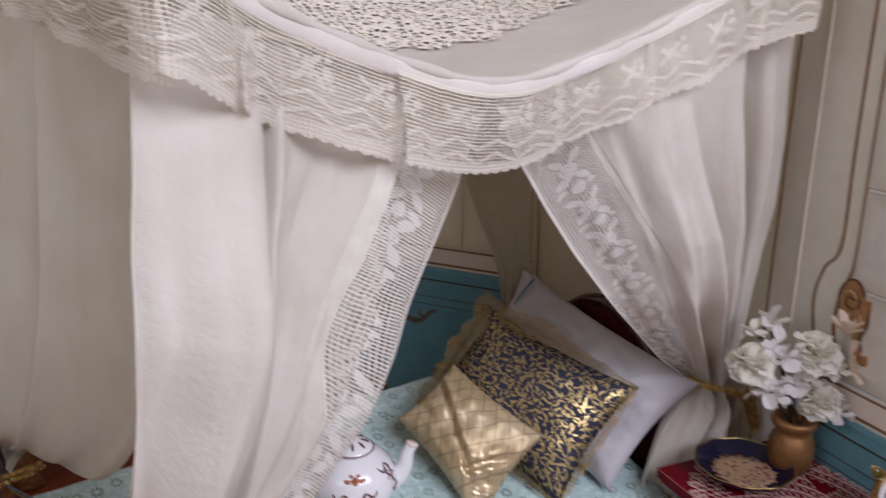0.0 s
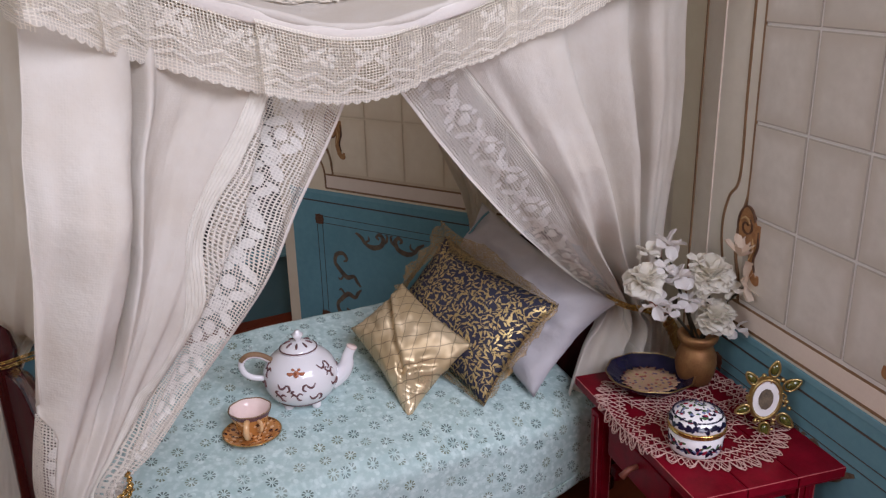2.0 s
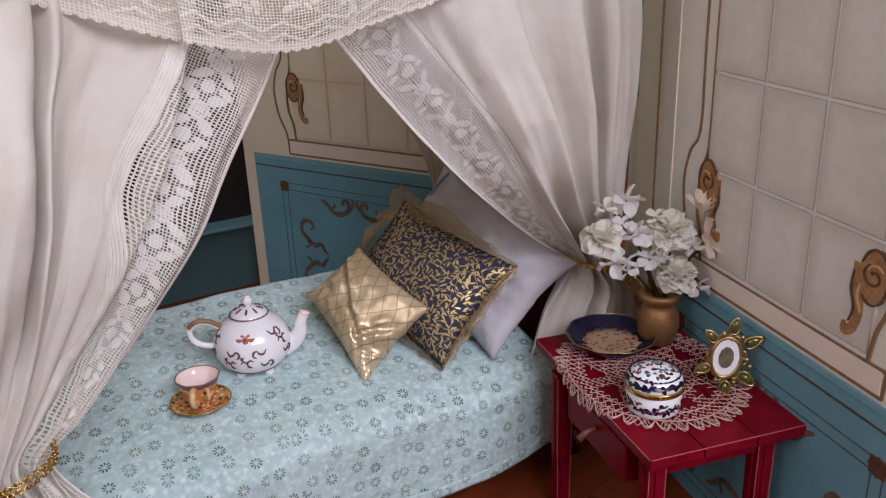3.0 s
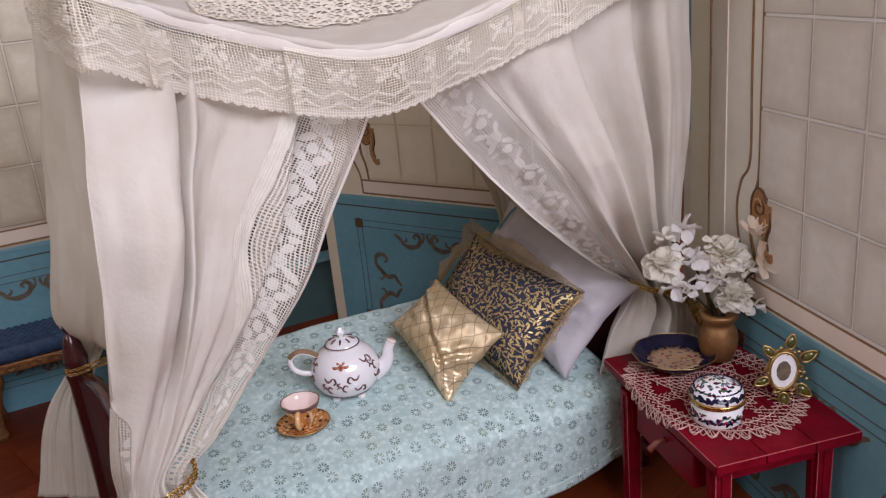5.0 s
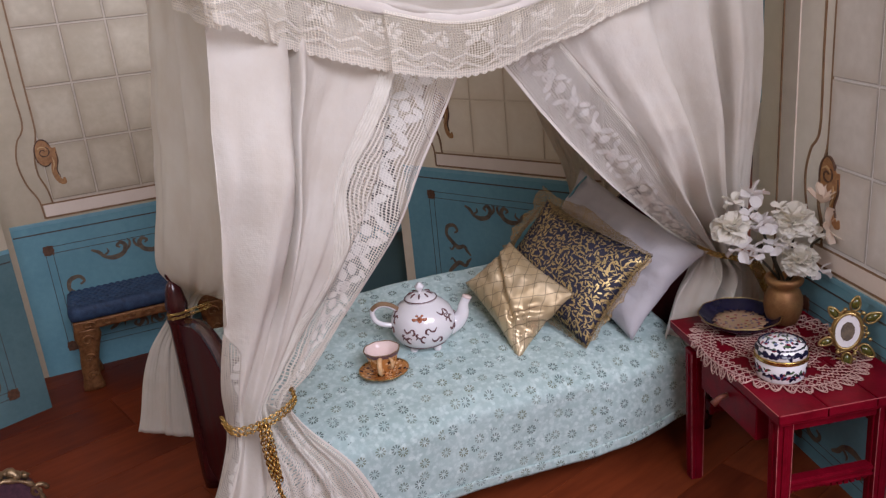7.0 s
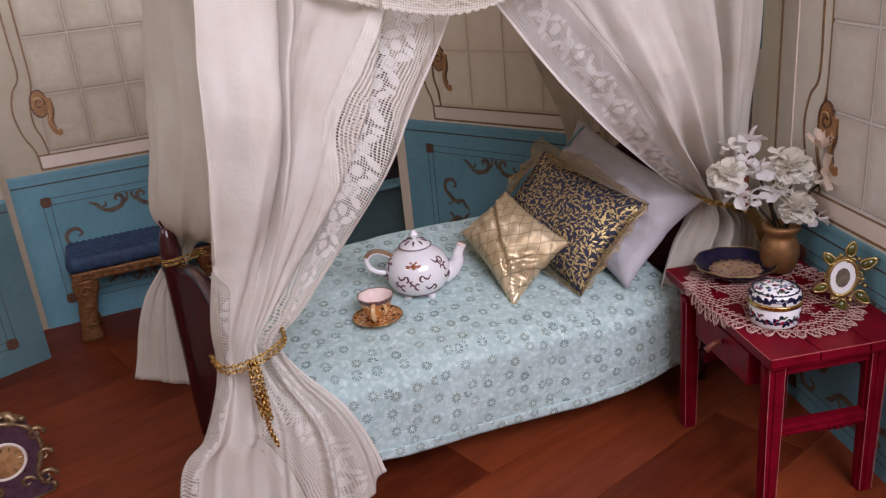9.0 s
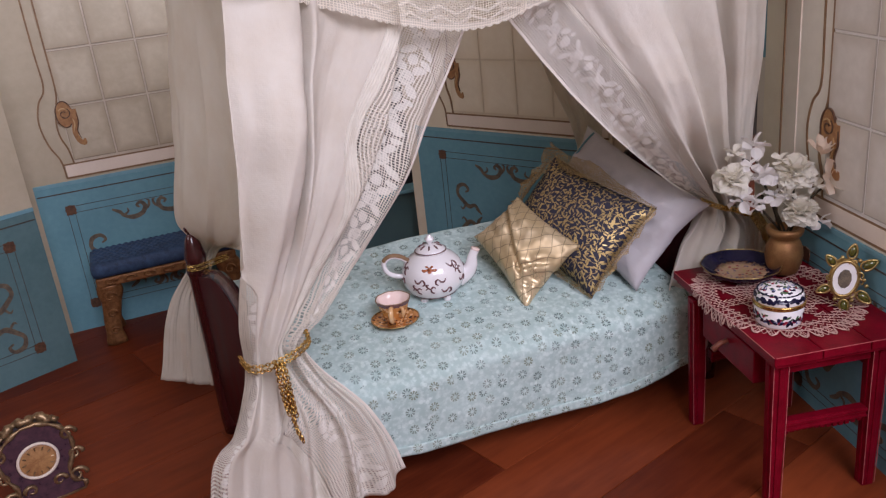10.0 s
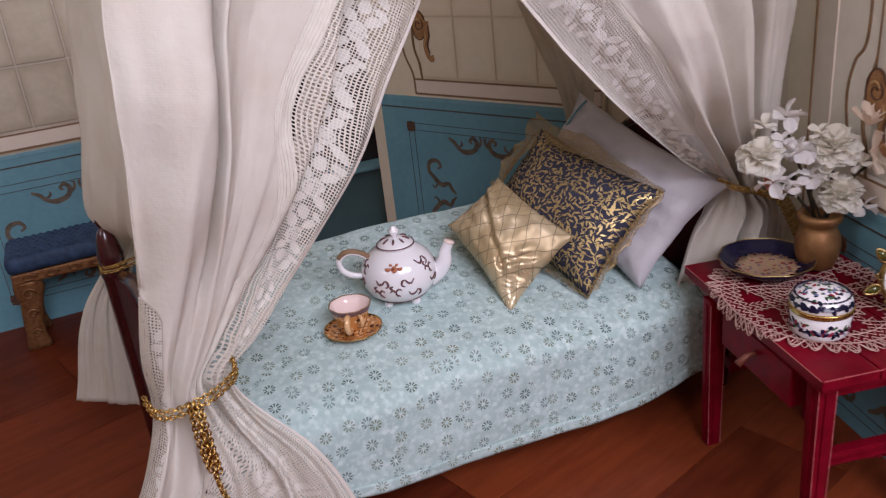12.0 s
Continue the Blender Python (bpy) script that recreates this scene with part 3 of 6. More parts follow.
def sheet(f, ns, nt, thick=0.0, s0=0.0, s1=1.0, t0=0.0, t1=1.0):
    """A surface f(s, t) -> (place, (u, v) in metres), optionally with a second skin."""
    bm = bmesh.new()
    lay = bm.loops.layers.uv.new("UVMap")
    V, U = [], {}
    for j in range(nt + 1):
        row = []
        for i in range(ns + 1):
            p, uv = f(s0 + (s1 - s0) * i / ns, t0 + (t1 - t0) * j / nt)
            v = bm.verts.new(p)
            U[v] = uv
            row.append(v)
        V.append(row)
    for j in range(nt):
        for i in range(ns):
            bm.faces.new((V[j][i], V[j + 1][i], V[j + 1][i + 1], V[j][i + 1]))
    for fc in bm.faces:
        for lp in fc.loops:
            lp[lay].uv = U[lp.vert]
    if thick:
        bm.normal_update()
        inner = [[bm.verts.new(v.co - v.normal * thick) for v in row] for row in V]
        for row, twin in zip(V, inner):
            for v, w in zip(row, twin):
                U[w] = U[v]
        made = []
        for j in range(nt):
            for i in range(ns):
                made.append(bm.faces.new((inner[j][i], inner[j][i + 1], inner[j + 1][i + 1], inner[j + 1][i])))
        rims = [(V[0], inner[0]), (inner[nt], V[nt]), ([r[0] for r in inner], [r[0] for r in V]), ([r[ns] for r in V], [r[ns] for r in inner])]
        for a, b in rims:
            for i in range(len(a) - 1):
                made.append(bm.faces.new((a[i], a[i + 1], b[i + 1], b[i])))
        for fc in made:
            for lp in fc.loops:
                lp[lay].uv = U[lp.vert]
    return bm


def drape(keys, folds, width, seed=0.0, tie=0.745, flat=None, seam=0.34, belly=0.0, pleats=None):
    """Hanging cloth. keys: (t, left xyz, right xyz, fold depth, sag, length down). pleats: (place across, depth) of the laid
    folds above the tie. Returns f(s, t)."""
    def f(s, t):
        q = spline(keys, t)
        L, R, amp, sag, down = Vector(q[0:3]), Vector(q[3:6]), q[6], q[7], q[8]
        d = R - L
        nrm = Vector((d.y, -d.x, 0))
        nrm = nrm.normalized() if nrm.length > 1e-6 else Vector((0, -1, 0))
        ph = 2 * math.pi * folds * s + 1.6 * math.sin(2 * math.pi * 1.1 * s + seed) + seed
        gather = max(0.0, 1.0 - abs(t - tie) / 0.2) ** 1.5
        amp = amp * (0.55 + 0.75 * abs(noise.noise(Vector((s * 3.2 + seed, t * 0.7, seed * 2)))) * 2)
        drift = 0.7 * math.sin(3.1 * t + 5.0 * s + seed)
        y = 0.6 * math.sin(ph + drift) + 1.5 * noise.noise(Vector((s * folds * 1.4 + seed * 3, t * 1.5, seed))) + 0.75 * noise.noise(Vector((s * folds * 2.7, t * 2.1, seed + 7)))
        y += gather * (0.4 * math.sin(ph * 2.3 + 1.3 * seed) + 0.5 * noise.noise(Vector((s * folds * 4.5, t * 2.2, seed + 9))))
        if pleats:
            laid = min(1.0, max(0.0, (tie - 0.02 - t) / 0.36))
            lean = s + 0.022 * noise.noise(Vector((s * 2.0 + seed, t * 2.4, seed + 11)))
            deep = spline(pleats, min(1.0, max(0.0, lean)))[0]
            soft = 0.4 * noise.noise(Vector((s * 4.0 + seed, t * 2.6, seed + 5))) + 0.5 * (0.35 + t) * noise.noise(Vector((s * 11 + seed, t * 3.2, seed + 3))) + 0.18 * noise.noise(Vector((s * 23 + seed, t * 6.0, seed + 6)))
            y = y * (1.0 - 0.85 * laid) + laid * (2.7 * deep + soft)
            # narrow folds run together towards the tie
            draw = min(1.0, max(0.0, (t - 0.26) / 0.4))
            y += draw * (0.5 * math.sin(2 * math.pi * 6.5 * s + 1.7 * math.sin(9 * s + seed) + 2.5 * t) + 0.7 * noise.noise(Vector((s * 15 + seed, t * 1.3, seed + 21))) + 0.3 * noise.noise(Vector((s * 31 + seed, t * 2.5, seed + 23))))
        elif flat is not None:
            y *= 0.3 + 0.7 * min(1.0, abs(s - flat) / 0.3)
            y *= 0.4 + 0.6 * min(1.0, (1.0 - abs(s - flat)) / 0.12)
            # the cloth folds over beside its lace edge
            a = abs(s - flat)
            up = min(1.0, max(0.0, (a - seam) / 0.05))
            y += 1.2 * up * up * (3 - 2 * up) * max(0.0, 1.0 - max(0.0, a - seam - 0.05) / 0.25)
        x = 0.1 * math.cos(ph + drift) / max(folds, 1) / 2.2
        fine = 0.002 * noise.noise(Vector((s * 8 + seed, t * 7, seed))) + 0.0009 * noise.noise(Vector((s * 22 + 3 * t, t * 15, seed + 2)))
        p = L + d * (s + x * min(1.0, amp / 0.012)) + nrm * (amp * y + fine)
        if belly:
            p += nrm * (belly * math.sin(math.pi * s) ** 1.5 * min(1.0, max(0.0, (tie - t) / 0.25)) * min(1.0, t / 0.12 + 0.3))
        p.z -= sag * 4 * s * (1 - s)
        p += Vector((0.0022, 0.0012, 0)) * noise.noise(Vector((s * 2.0 + seed, t * 11, seed + 4)))
        p.z += 0.0015 * noise.noise(Vector((s * 14, t * 3, 2 + seed)))
        return p, (s * width, down)
    return f


def ribbon(pts, widths, y0, y1, bm=None, samples=10):
    """A flat painted stroke in a wall's (u, z) plane, from depth y0 to y1 (smaller is proud)."""
    bm = bm or bmesh.new()
    keys = [(i, *p, w) for i, (p, w) in enumerate(zip(pts, widths))]
    n = max(2, samples * (len(pts) - 1))
    rows = []
    q = [spline(keys, (len(pts) - 1) * i / n) for i in range(n + 1)]
    for i in range(n + 1):
        a, b = q[max(0, i - 1)], q[min(n, i + 1)]
        d = Vector((b[0] - a[0], b[1] - a[1])).normalized()
        nx, nz, w = -d.y, d.x, max(q[i][2], 0.0003) / 2
        x, z = q[i][0], q[i][1]
        rows.append([bm.verts.new((x + nx * w, y1, z + nz * w)), bm.verts.new((x - nx * w, y1, z - nz * w)),
                     bm.verts.new((x - nx * w, y0, z - nz * w)), bm.verts.new((x + nx * w, y0, z + nz * w))])
    for a, b in zip(rows, rows[1:]):
        for k in range(4):
            j = (k + 1) % 4
            bm.faces.new((a[k], b[k], b[j], a[j]))
    bm.faces.new(rows[0])
    bm.faces.new(rows[-1][::-1])
    bmesh.ops.recalc_face_normals(bm, faces=bm.faces)
    return bm


def curl(cx, cz, r0, r1, a0, a1, n=9):
    """Points of a spiral, degrees."""
    return [(cx + (r0 + (r1 - r0) * i / (n - 1)) * math.cos(radians(a0 + (a1 - a0) * i / (n - 1))),
             cz + (r0 + (r1 - r0) * i / (n - 1)) * math.sin(radians(a0 + (a1 - a0) * i / (n - 1)))) for i in range(n)]


# ---------------------------------------------------------------- the printed wall boards
PW = 0.24  # width of the tiled field
HIGH = 1.12


def flip(pts, on):
    return [(PW - u, z) for u, z in pts] if on else list(pts)


def wall_board(name, m, label, left=-0.105, right=PW + 0.105, dz=0.0, joint=JOINT, more=0.0, edge=-0.083, margin=0.028, ground=None, dado=None):
    """One folding board: turquoise dado with painted panel, cream upper part with a tiled mirror field."""
    w = thing(name, m, label, "wall", "", "structure")
    part("board", slab(left, right, 0.0, 0.008, -0.05, HIGH, 0.001), ground or CREAM_WALL, w)
    a, b = max(left, edge), min(right, PW + 0.083)
    g = margin
    part("dado", slab(a, b, -0.0012, 0.0, -0.05, 0.304 + dz, 0.0004), dado or BLUE_BOARD, w, "turquoise dado")
    part("dado_cap", slab(a + 0.002, b - 0.002, -0.0016, -0.0012, 0.281 + dz, 0.2835 + dz), DARK_LINE, w, "dark painted line")
    part("dado_lip", slab(a, b, -0.0022, -0.0012, 0.297 + dz, 0.304 + dz, 0.0005), BLUE_DEEP, w)
    # the painted panel: two fine lines between corner squares
    for u0, u1, z0, z1 in ((-g, PW + g, 0.2535, 0.2546), (-g, PW + g, 0.2405, 0.2416), (-g, PW + g, 0.0585, 0.0596), (-g, PW + g, 0.0455, 0.0466)):
        part("panel_line", slab(u0, u1, -0.0016, -0.0012, z0 + dz, z1 + dz), DARK_LINE, w)
    for u in (-g - 0.0065, -g + 0.0065, PW + g - 0.0065, PW + g + 0.0065):
        part("panel_line", slab(u - 0.0005, u + 0.0005, -0.0017, -0.0012, 0.046 + dz, 0.254 + dz), DARK_LINE, w)
    for u in (-g, PW + g):
        for z in (0.2475, 0.052):
            bm = bmesh.new()
            vs = []
            for k in range(16):
                an = 2 * math.pi * k / 16
                r = 0.0105 * (1.18 if k % 4 == 2 else 1.0 if k % 2 == 0 else 0.92)
                vs.append((u + r * math.cos(an), z + dz + r * math.sin(an)))
            lo = [bm.verts.new((x, -0.0025, y)) for x, y in vs]
            hi = [bm.verts.new((x, -0.0012, y)) for x, y in vs]
            bm.faces.new(lo)
            for k in range(16):
                bm.faces.new((lo[k], hi[k], hi[(k + 1) % 16], lo[(k + 1) % 16]))
            bmesh.ops.recalc_face_normals(bm, faces=bm.faces)
            part("corner_rosette", bm, UMBER, w, "dark brown painted rosette")
    # central scrolls, above and below, and a scroll on each side
    for z, sgn in ((0.219, 1), (0.081, -1)):
        for k in (False, True):
            bm = bmesh.new()
            main = [(0.045, 0.014), (0.058, 0.006), (0.066, -0.004), (0.082, -0.009), (0.1, -0.004), (0.107, 0.009), (0.1, 0.018), (0.092, 0.013), (0.097, 0.008)]
            ribbon(flip([(u, z + dz + sgn * q) for u, q in main], k), [0.004, 0.007, 0.006, 0.0095, 0.0085, 0.0085, 0.0065, 0.005, 0.003], -0.0012, -0.002, bm)
            ribbon(flip([(0.064, z + dz + sgn * -0.002), (0.074, z + dz + sgn * 0.004), (0.073, z + dz + sgn * 0.012)], k), [0.004, 0.004, 0.001], -0.0012, -0.0021, bm)
            ribbon(flip([(0.104, z + dz - sgn * 0.001), (0.114, z + dz + sgn * 0.008), (0.116, z + dz + sgn * 0.018), (0.111, z + dz + sgn * 0.02)], k), [0.003, 0.005, 0.004, 0.001], -0.0012, -0.0022, bm)
            part("painted_scroll", bm, GREY_ORN, w, "grey bronze painted scroll")
    for k in (False, True):
        for sgn, z in ((1, 0.15), (-1, 0.098)):
            bm = bmesh.new()
            pts = [(0.012, 0.018), (0.02, 0.024), (0.012, 0.034), (-0.004, 0.03), (-0.009, 0.014), (0.0, 0.002), (0.018, -0.012), (0.034, -0.008), (0.042, -0.018), (0.05, -0.026)]
            ribbon(flip([(u, z + dz + sgn * (q + 0.003)) for u, q in pts], k), [0.003, 0.0055, 0.007, 0.0085, 0.007, 0.0085, 0.0095, 0.007, 0.0065, 0.003], -0.0012, -0.002, bm)
            ribbon(flip([(0.012, z + dz + sgn * -0.004), (0.002, z + dz + sgn * -0.016), (-0.004, z + dz + sgn * -0.012)], k), [0.004, 0.004, 0.001], -0.0012, -0.0021, bm)
            part("painted_scroll", bm, GREY_ORN, w)
    # pale frame round the tiled field, with its brown lines and kinked sides
    part("field_back", slab(0.0, PW + more, -0.001, 0.0, 0.337 + dz, 0.98), joint, w)
    part("frame_rail", slab(-0.017, PW + (more or 0.017), -0.0018, 0.0, 0.3115 + dz, 0.334 + dz, 0.0006), PALE_TRIM, w, "pale frame rail")
    for z0, z1 in ((0.3335, 0.337), (0.308, 0.3115)):
        part("frame_line", slab(-0.019, PW + (more or 0.019), -0.0015, 0.0, z0 + dz, z1 + dz), BROWN_LINE, w)
    for k in (False,) if more else (False, True):
        bm = bmesh.new()
        ribbon(flip([(-0.019, 0.309 + dz), (-0.022, 0.345 + dz), (-0.036, 0.378 + dz), (-0.042, 0.42 + dz), (-0.034, 0.455 + dz), (-0.018, 0.485 + dz), (-0.019, 0.56), (-0.019, 0.76), (-0.019, 0.98)], k), [0.003] * 9, 0.0, -0.0014, bm)
        ribbon(flip([(0.0, 0.336 + dz), (-0.004, 0.365 + dz), (-0.012, 0.39 + dz), (-0.012, 0.42 + dz), (-0.004, 0.45 + dz), (0.001, 0.48 + dz), (0.001, 0.56), (0.001, 0.76), (0.001, 0.98)], k), [0.003] * 9, 0.0, -0.0026, bm)
        part("frame_line", bm, BROWN_LINE, w)
        dz0, dz = dz, dz - (0.018 if k else 0.0)
        bm = bmesh.new()
        r = curl(0.006, 0.43 + dz, 0.0055, 0.019, 160, -140, 12)
        ribbon(flip(r, k), [0.006 + 0.004 * math.sin(i / 3.4) for i in range(12)], 0.0, -0.0035, bm, 4)
        rim = [(0.005 + 0.0145 * math.cos(q * math.pi / 12), 0.43 + dz + 0.024 * math.sin(q * math.pi / 12)) for q in range(24)]
        rim = flip(rim, k)
        lo, hi = [bm.verts.new((u, -0.0031, z)) for u, z in rim], [bm.verts.new((u, 0.0, z)) for u, z in rim]
        bm.faces.new(lo)
        for q in range(24):
            bm.faces.new((lo[q], hi[q], hi[(q + 1) % 24], lo[(q + 1) % 24]))
        ribbon(flip([(0.02, 0.437 + dz), (0.021, 0.415 + dz), (0.016, 0.395 + dz), (0.02, 0.378 + dz), (0.028, 0.372 + dz), (0.03, 0.38 + dz)], k), [0.014, 0.012, 0.009, 0.009, 0.009, 0.003], 0.0, -0.0032, bm)
        part("painted_scroll", bm, RUST, w, "rust and gold painted scroll")
        # dark brush lines of the scroll
        bm = bmesh.new()
        ribbon(flip([(0.005 + 0.0148 * math.cos(q), 0.43 + dz + 0.0245 * math.sin(q)) for q in [0.4 + 0.42 * i for i in range(13)]], k), [0.0012, 0.002, 0.0024, 0.002, 0.0016, 0.0022, 0.0026, 0.0022, 0.0016, 0.0012, 0.0018, 0.002, 0.0012], 0.0, -0.0043, bm, 4)
        ribbon(flip(curl(0.005, 0.431 + dz, 0.011, 0.003, 60, -330, 12), k), [0.0012 + 0.0006 * (i % 3) for i in range(12)], 0.0, -0.0046, bm, 4)
        ribbon(flip([(0.0255, 0.43 + dz), (0.0262, 0.413 + dz), (0.0212, 0.396 + dz), (0.0245, 0.382 + dz)], k), [0.001, 0.0022, 0.0018, 0.001], 0.0, -0.0044, bm)
        part("scroll_line", bm, UMBER, w, "dark brown brush lines")
        bm = bmesh.new()
        ribbon(flip(curl(0.0035, 0.433 + dz, 0.0085, 0.0075, 150, 20, 7), k), [0.0008, 0.0018, 0.0022, 0.002, 0.0016, 0.0012, 0.0006], 0.0, -0.0048, bm, 4)
        ribbon(flip([(0.0175, 0.42 + dz), (0.0185, 0.408 + dz), (0.0135, 0.394 + dz)], k), [0.0008, 0.0022, 0.0008], 0.0, -0.0045, bm)
        part("scroll_highlight", bm, BUFF, w, "buff painted highlights")
        dz = dz0
    return w


def tiles(w, dz, mat=TILE, columns=3):
    """The tiles of one board's mirror field."""
    cell, z0, rows = 0.104, 0.3405, 6
    for r in range(rows):
        for c in range(columns):
            za, zb = z0 + dz + r * cell, z0 + dz + (r + 1) * cell
            if r == 0:
                za += 0.0
            ob = part("tile", slab(c * PW / 3 + 0.0016, (c + 1) * PW / 3 - 0.0016, -0.0024, 0.0, za + 0.0015, min(zb, 0.98) - 0.0015, 0.0007), mat, w)


BOARD_B = pose(-0.149, 0.833, 0.0, -2.3, 0, 0)
BOARD_C = pose(0.57, 0.658, 0.0, 0, 0, -62.6)
BOARD_D = pose(0.757, -0.106, 0.0, 0, 0, -104.5) @ Matrix.Diagonal((1.07, 1, 1, 1))
BOARD_A = pose(-0.226, 0.693, 0.0, 0, 0, 22.2) @ Matrix.Translation((-(PW + 0.083), 0, 0))
wall_b = wall_board("wall_board_1", BOARD_B, "cream board with turquoise dado and aged mirror tiles", right=PW + 0.16, joint=CREAM_JOINT)
wall_c = wall_board("wall_board_2", BOARD_C, "cream board with turquoise dado behind the bed", left=-0.135, right=PW + 0.115, joint=SEPIA_JOINT, more=0.11, edge=-0.108, margin=0.04, ground=OCHRE_WALL)
wall_d = wall_board("wall_board_3", BOARD_D, "pale board with turquoise dado beside the red table", left=-0.166, dz=-0.026, edge=-0.05, ground=PALE_BOARD)
part("edge_strip", slab(-0.166, -0.147, -0.0016, 0.0, 0.47, HIGH - 0.002), BLUE_BOARD, wall_d, "turquoise edge strip")
part("edge_strip", slab(-0.1465, -0.1035, -0.0014, 0.0, -0.05, HIGH - 0.002), STRAW_BOARD, wall_d, "straw-coloured edge strip")
part("edge_line", slab(-0.1035, -0.1015, -0.0018, 0.0, -0.05, HIGH - 0.002), BROWN_LINE, wall_d, "brown painted line")
part("edge_line", slab(-0.068, -0.067, -0.0018, 0.0, 0.28, HIGH - 0.002), PALE_TRIM, wall_d, "pale painted line")
# the dado colour here carries part of the board's shade
wall_a = wall_board("wall_board_4", BOARD_A, "turquoise dado board beside the stool", right=PW + 0.083, dado=TEAL_SHADED)

# a shaded board behind the head of the bed, and an assumed dark recess between two boards
head_wall = thing("wall_board_5", pose(0.742, 0.34, 0, 0, 0, -78), "plain ochre and turquoise board behind the headboard", "wall", "", "structure")
part("board", slab(-0.02, 0.262, 0.0, 0.008, -0.05, HIGH, 0.001), OCHRE_WALL, head_wall)
part("dado", slab(0.07, 0.262, -0.0015, 0.0, -0.05, 0.29, 0.0005), BLUE_BOARD, head_wall, "turquoise dado")
# recess is assumed; shade is put into the lower panel's teal
recess = thing("wall_recess", pose(0.26, 0.87, 0, 0, 0, 0), "assumed dark recess with a teal ledge between two boards", "wall", "", "structure")
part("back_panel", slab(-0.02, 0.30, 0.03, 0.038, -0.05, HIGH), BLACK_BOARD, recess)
part("lower_panel", slab(-0.02, 0.30, -0.005, 0.03, -0.05, 0.13, 0.001), SHADE_BOARD, recess, "lower panel in teal darkened for shade")
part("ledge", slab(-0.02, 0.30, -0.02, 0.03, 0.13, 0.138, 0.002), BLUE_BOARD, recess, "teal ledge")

# an unseen plain board, added to keep window light off the left floor
shading_wall = thing("shading_board", pose(-0.62, 0.52, 0, 0, 0, 104), "low plain cream board added out of view to shade the left floor", "wall", "", "structure")
part("board", slab(-1.0, 0.0, 0.0, 0.008, -0.05, 0.62, 0.001), CREAM_WALL, shading_wall)

# ---------------------------------------------------------------- the room round it
shell = thing("room_wall", pose(0, 0, 0), "plain plaster walls of the room with unseen window openings", "wall", "", "structure")
part("wall_north", slab(-2.2, 2.4, 2.0, 2.1, -0.06, 2.4), PLASTER, shell)
# west opening is assumed, cut only for the added lamp
bm = bmesh.new()
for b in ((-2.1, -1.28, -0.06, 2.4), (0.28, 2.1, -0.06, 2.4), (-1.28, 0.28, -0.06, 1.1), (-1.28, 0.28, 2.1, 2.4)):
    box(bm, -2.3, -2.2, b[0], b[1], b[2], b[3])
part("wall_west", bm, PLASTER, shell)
part("wall_east", slab(2.4, 2.5, -2.1, 2.1, -0.06, 2.4), PLASTER, shell)
bm = bmesh.new()
for b in ((-2.2, -0.45, -0.06, 2.4), (1.25, 2.4, -0.06, 2.4), (-0.45, 1.25, -0.06, 1.15), (-0.45, 1.25, 2.25, 2.4)):
    box(bm, b[0], b[1], -2.1, -2.0, b[2], b[3])
part("wall_south", bm, PLASTER, shell)
part("unseen_window_frame", tube([(-0.43, -2.03, 1.17), (1.23, -2.03, 1.17), (1.23, -2.03, 2.23), (-0.43, -2.03, 2.23)], 0.025, 6, True), PALE_TRIM, shell)
# frame of the assumed west opening
part("unseen_window_frame", tube([(-2.23, -1.26, 1.12), (-2.23, 0.26, 1.12), (-2.23, 0.26, 2.08), (-2.23, -1.26, 2.08)], 0.025, 6, True), PALE_TRIM, shell)
ceiling = tagged(part("ceiling", slab(-2.3, 2.5, -2.1, 2.1, 2.4, 2.5), PLASTER), "plain plaster ceiling of the room", "ceiling", "", "structure")
ground = tagged(part("ground", slab(-2.3, 2.5, -2.1, 2.1, -0.09, -0.06), PLASTER), "plain floor of the room", "floor", "", "structure")

# ---------------------------------------------------------------- the bed
def top_z(x, y):
    """Height of the coverlet's upper side."""
    return 0.172 + 0.215 * max(0.0, y) - 0.012 * max(0.0, (x - 0.35)) / 0.3


bed = thing("doll_bed", pose(0, 0, 0), "dark mahogany doll bed with turned finials", "bed")


def bed_post(x, y, name="post"):
    prof = [(0.0, 0.0), (0.013, 0.0), (0.0145, 0.02), (0.0145, 0.26), (0.016, 0.265), (0.016, 0.275), (0.0135, 0.28), (0.0152, 0.286), (0.0152, 0.29), (0.0135, 0.296),
            (0.0115, 0.307), (0.0085, 0.317), (0.0052, 0.3215), (0.0034, 0.3235), (0.0056, 0.3255), (0.0072, 0.3295), (0.0072, 0.332), (0.005, 0.3362), (0.0, 0.338)]
    p = part(name, lathe(prof, 24), MAHOGANY, bed, smooth=True)
    p.location = (x, y, 0)


for px, py in ((0.0, 0.285), (0.032, -0.045), (0.668, 0.285), (0.69, 0.035)):
    bed_post(px, py)


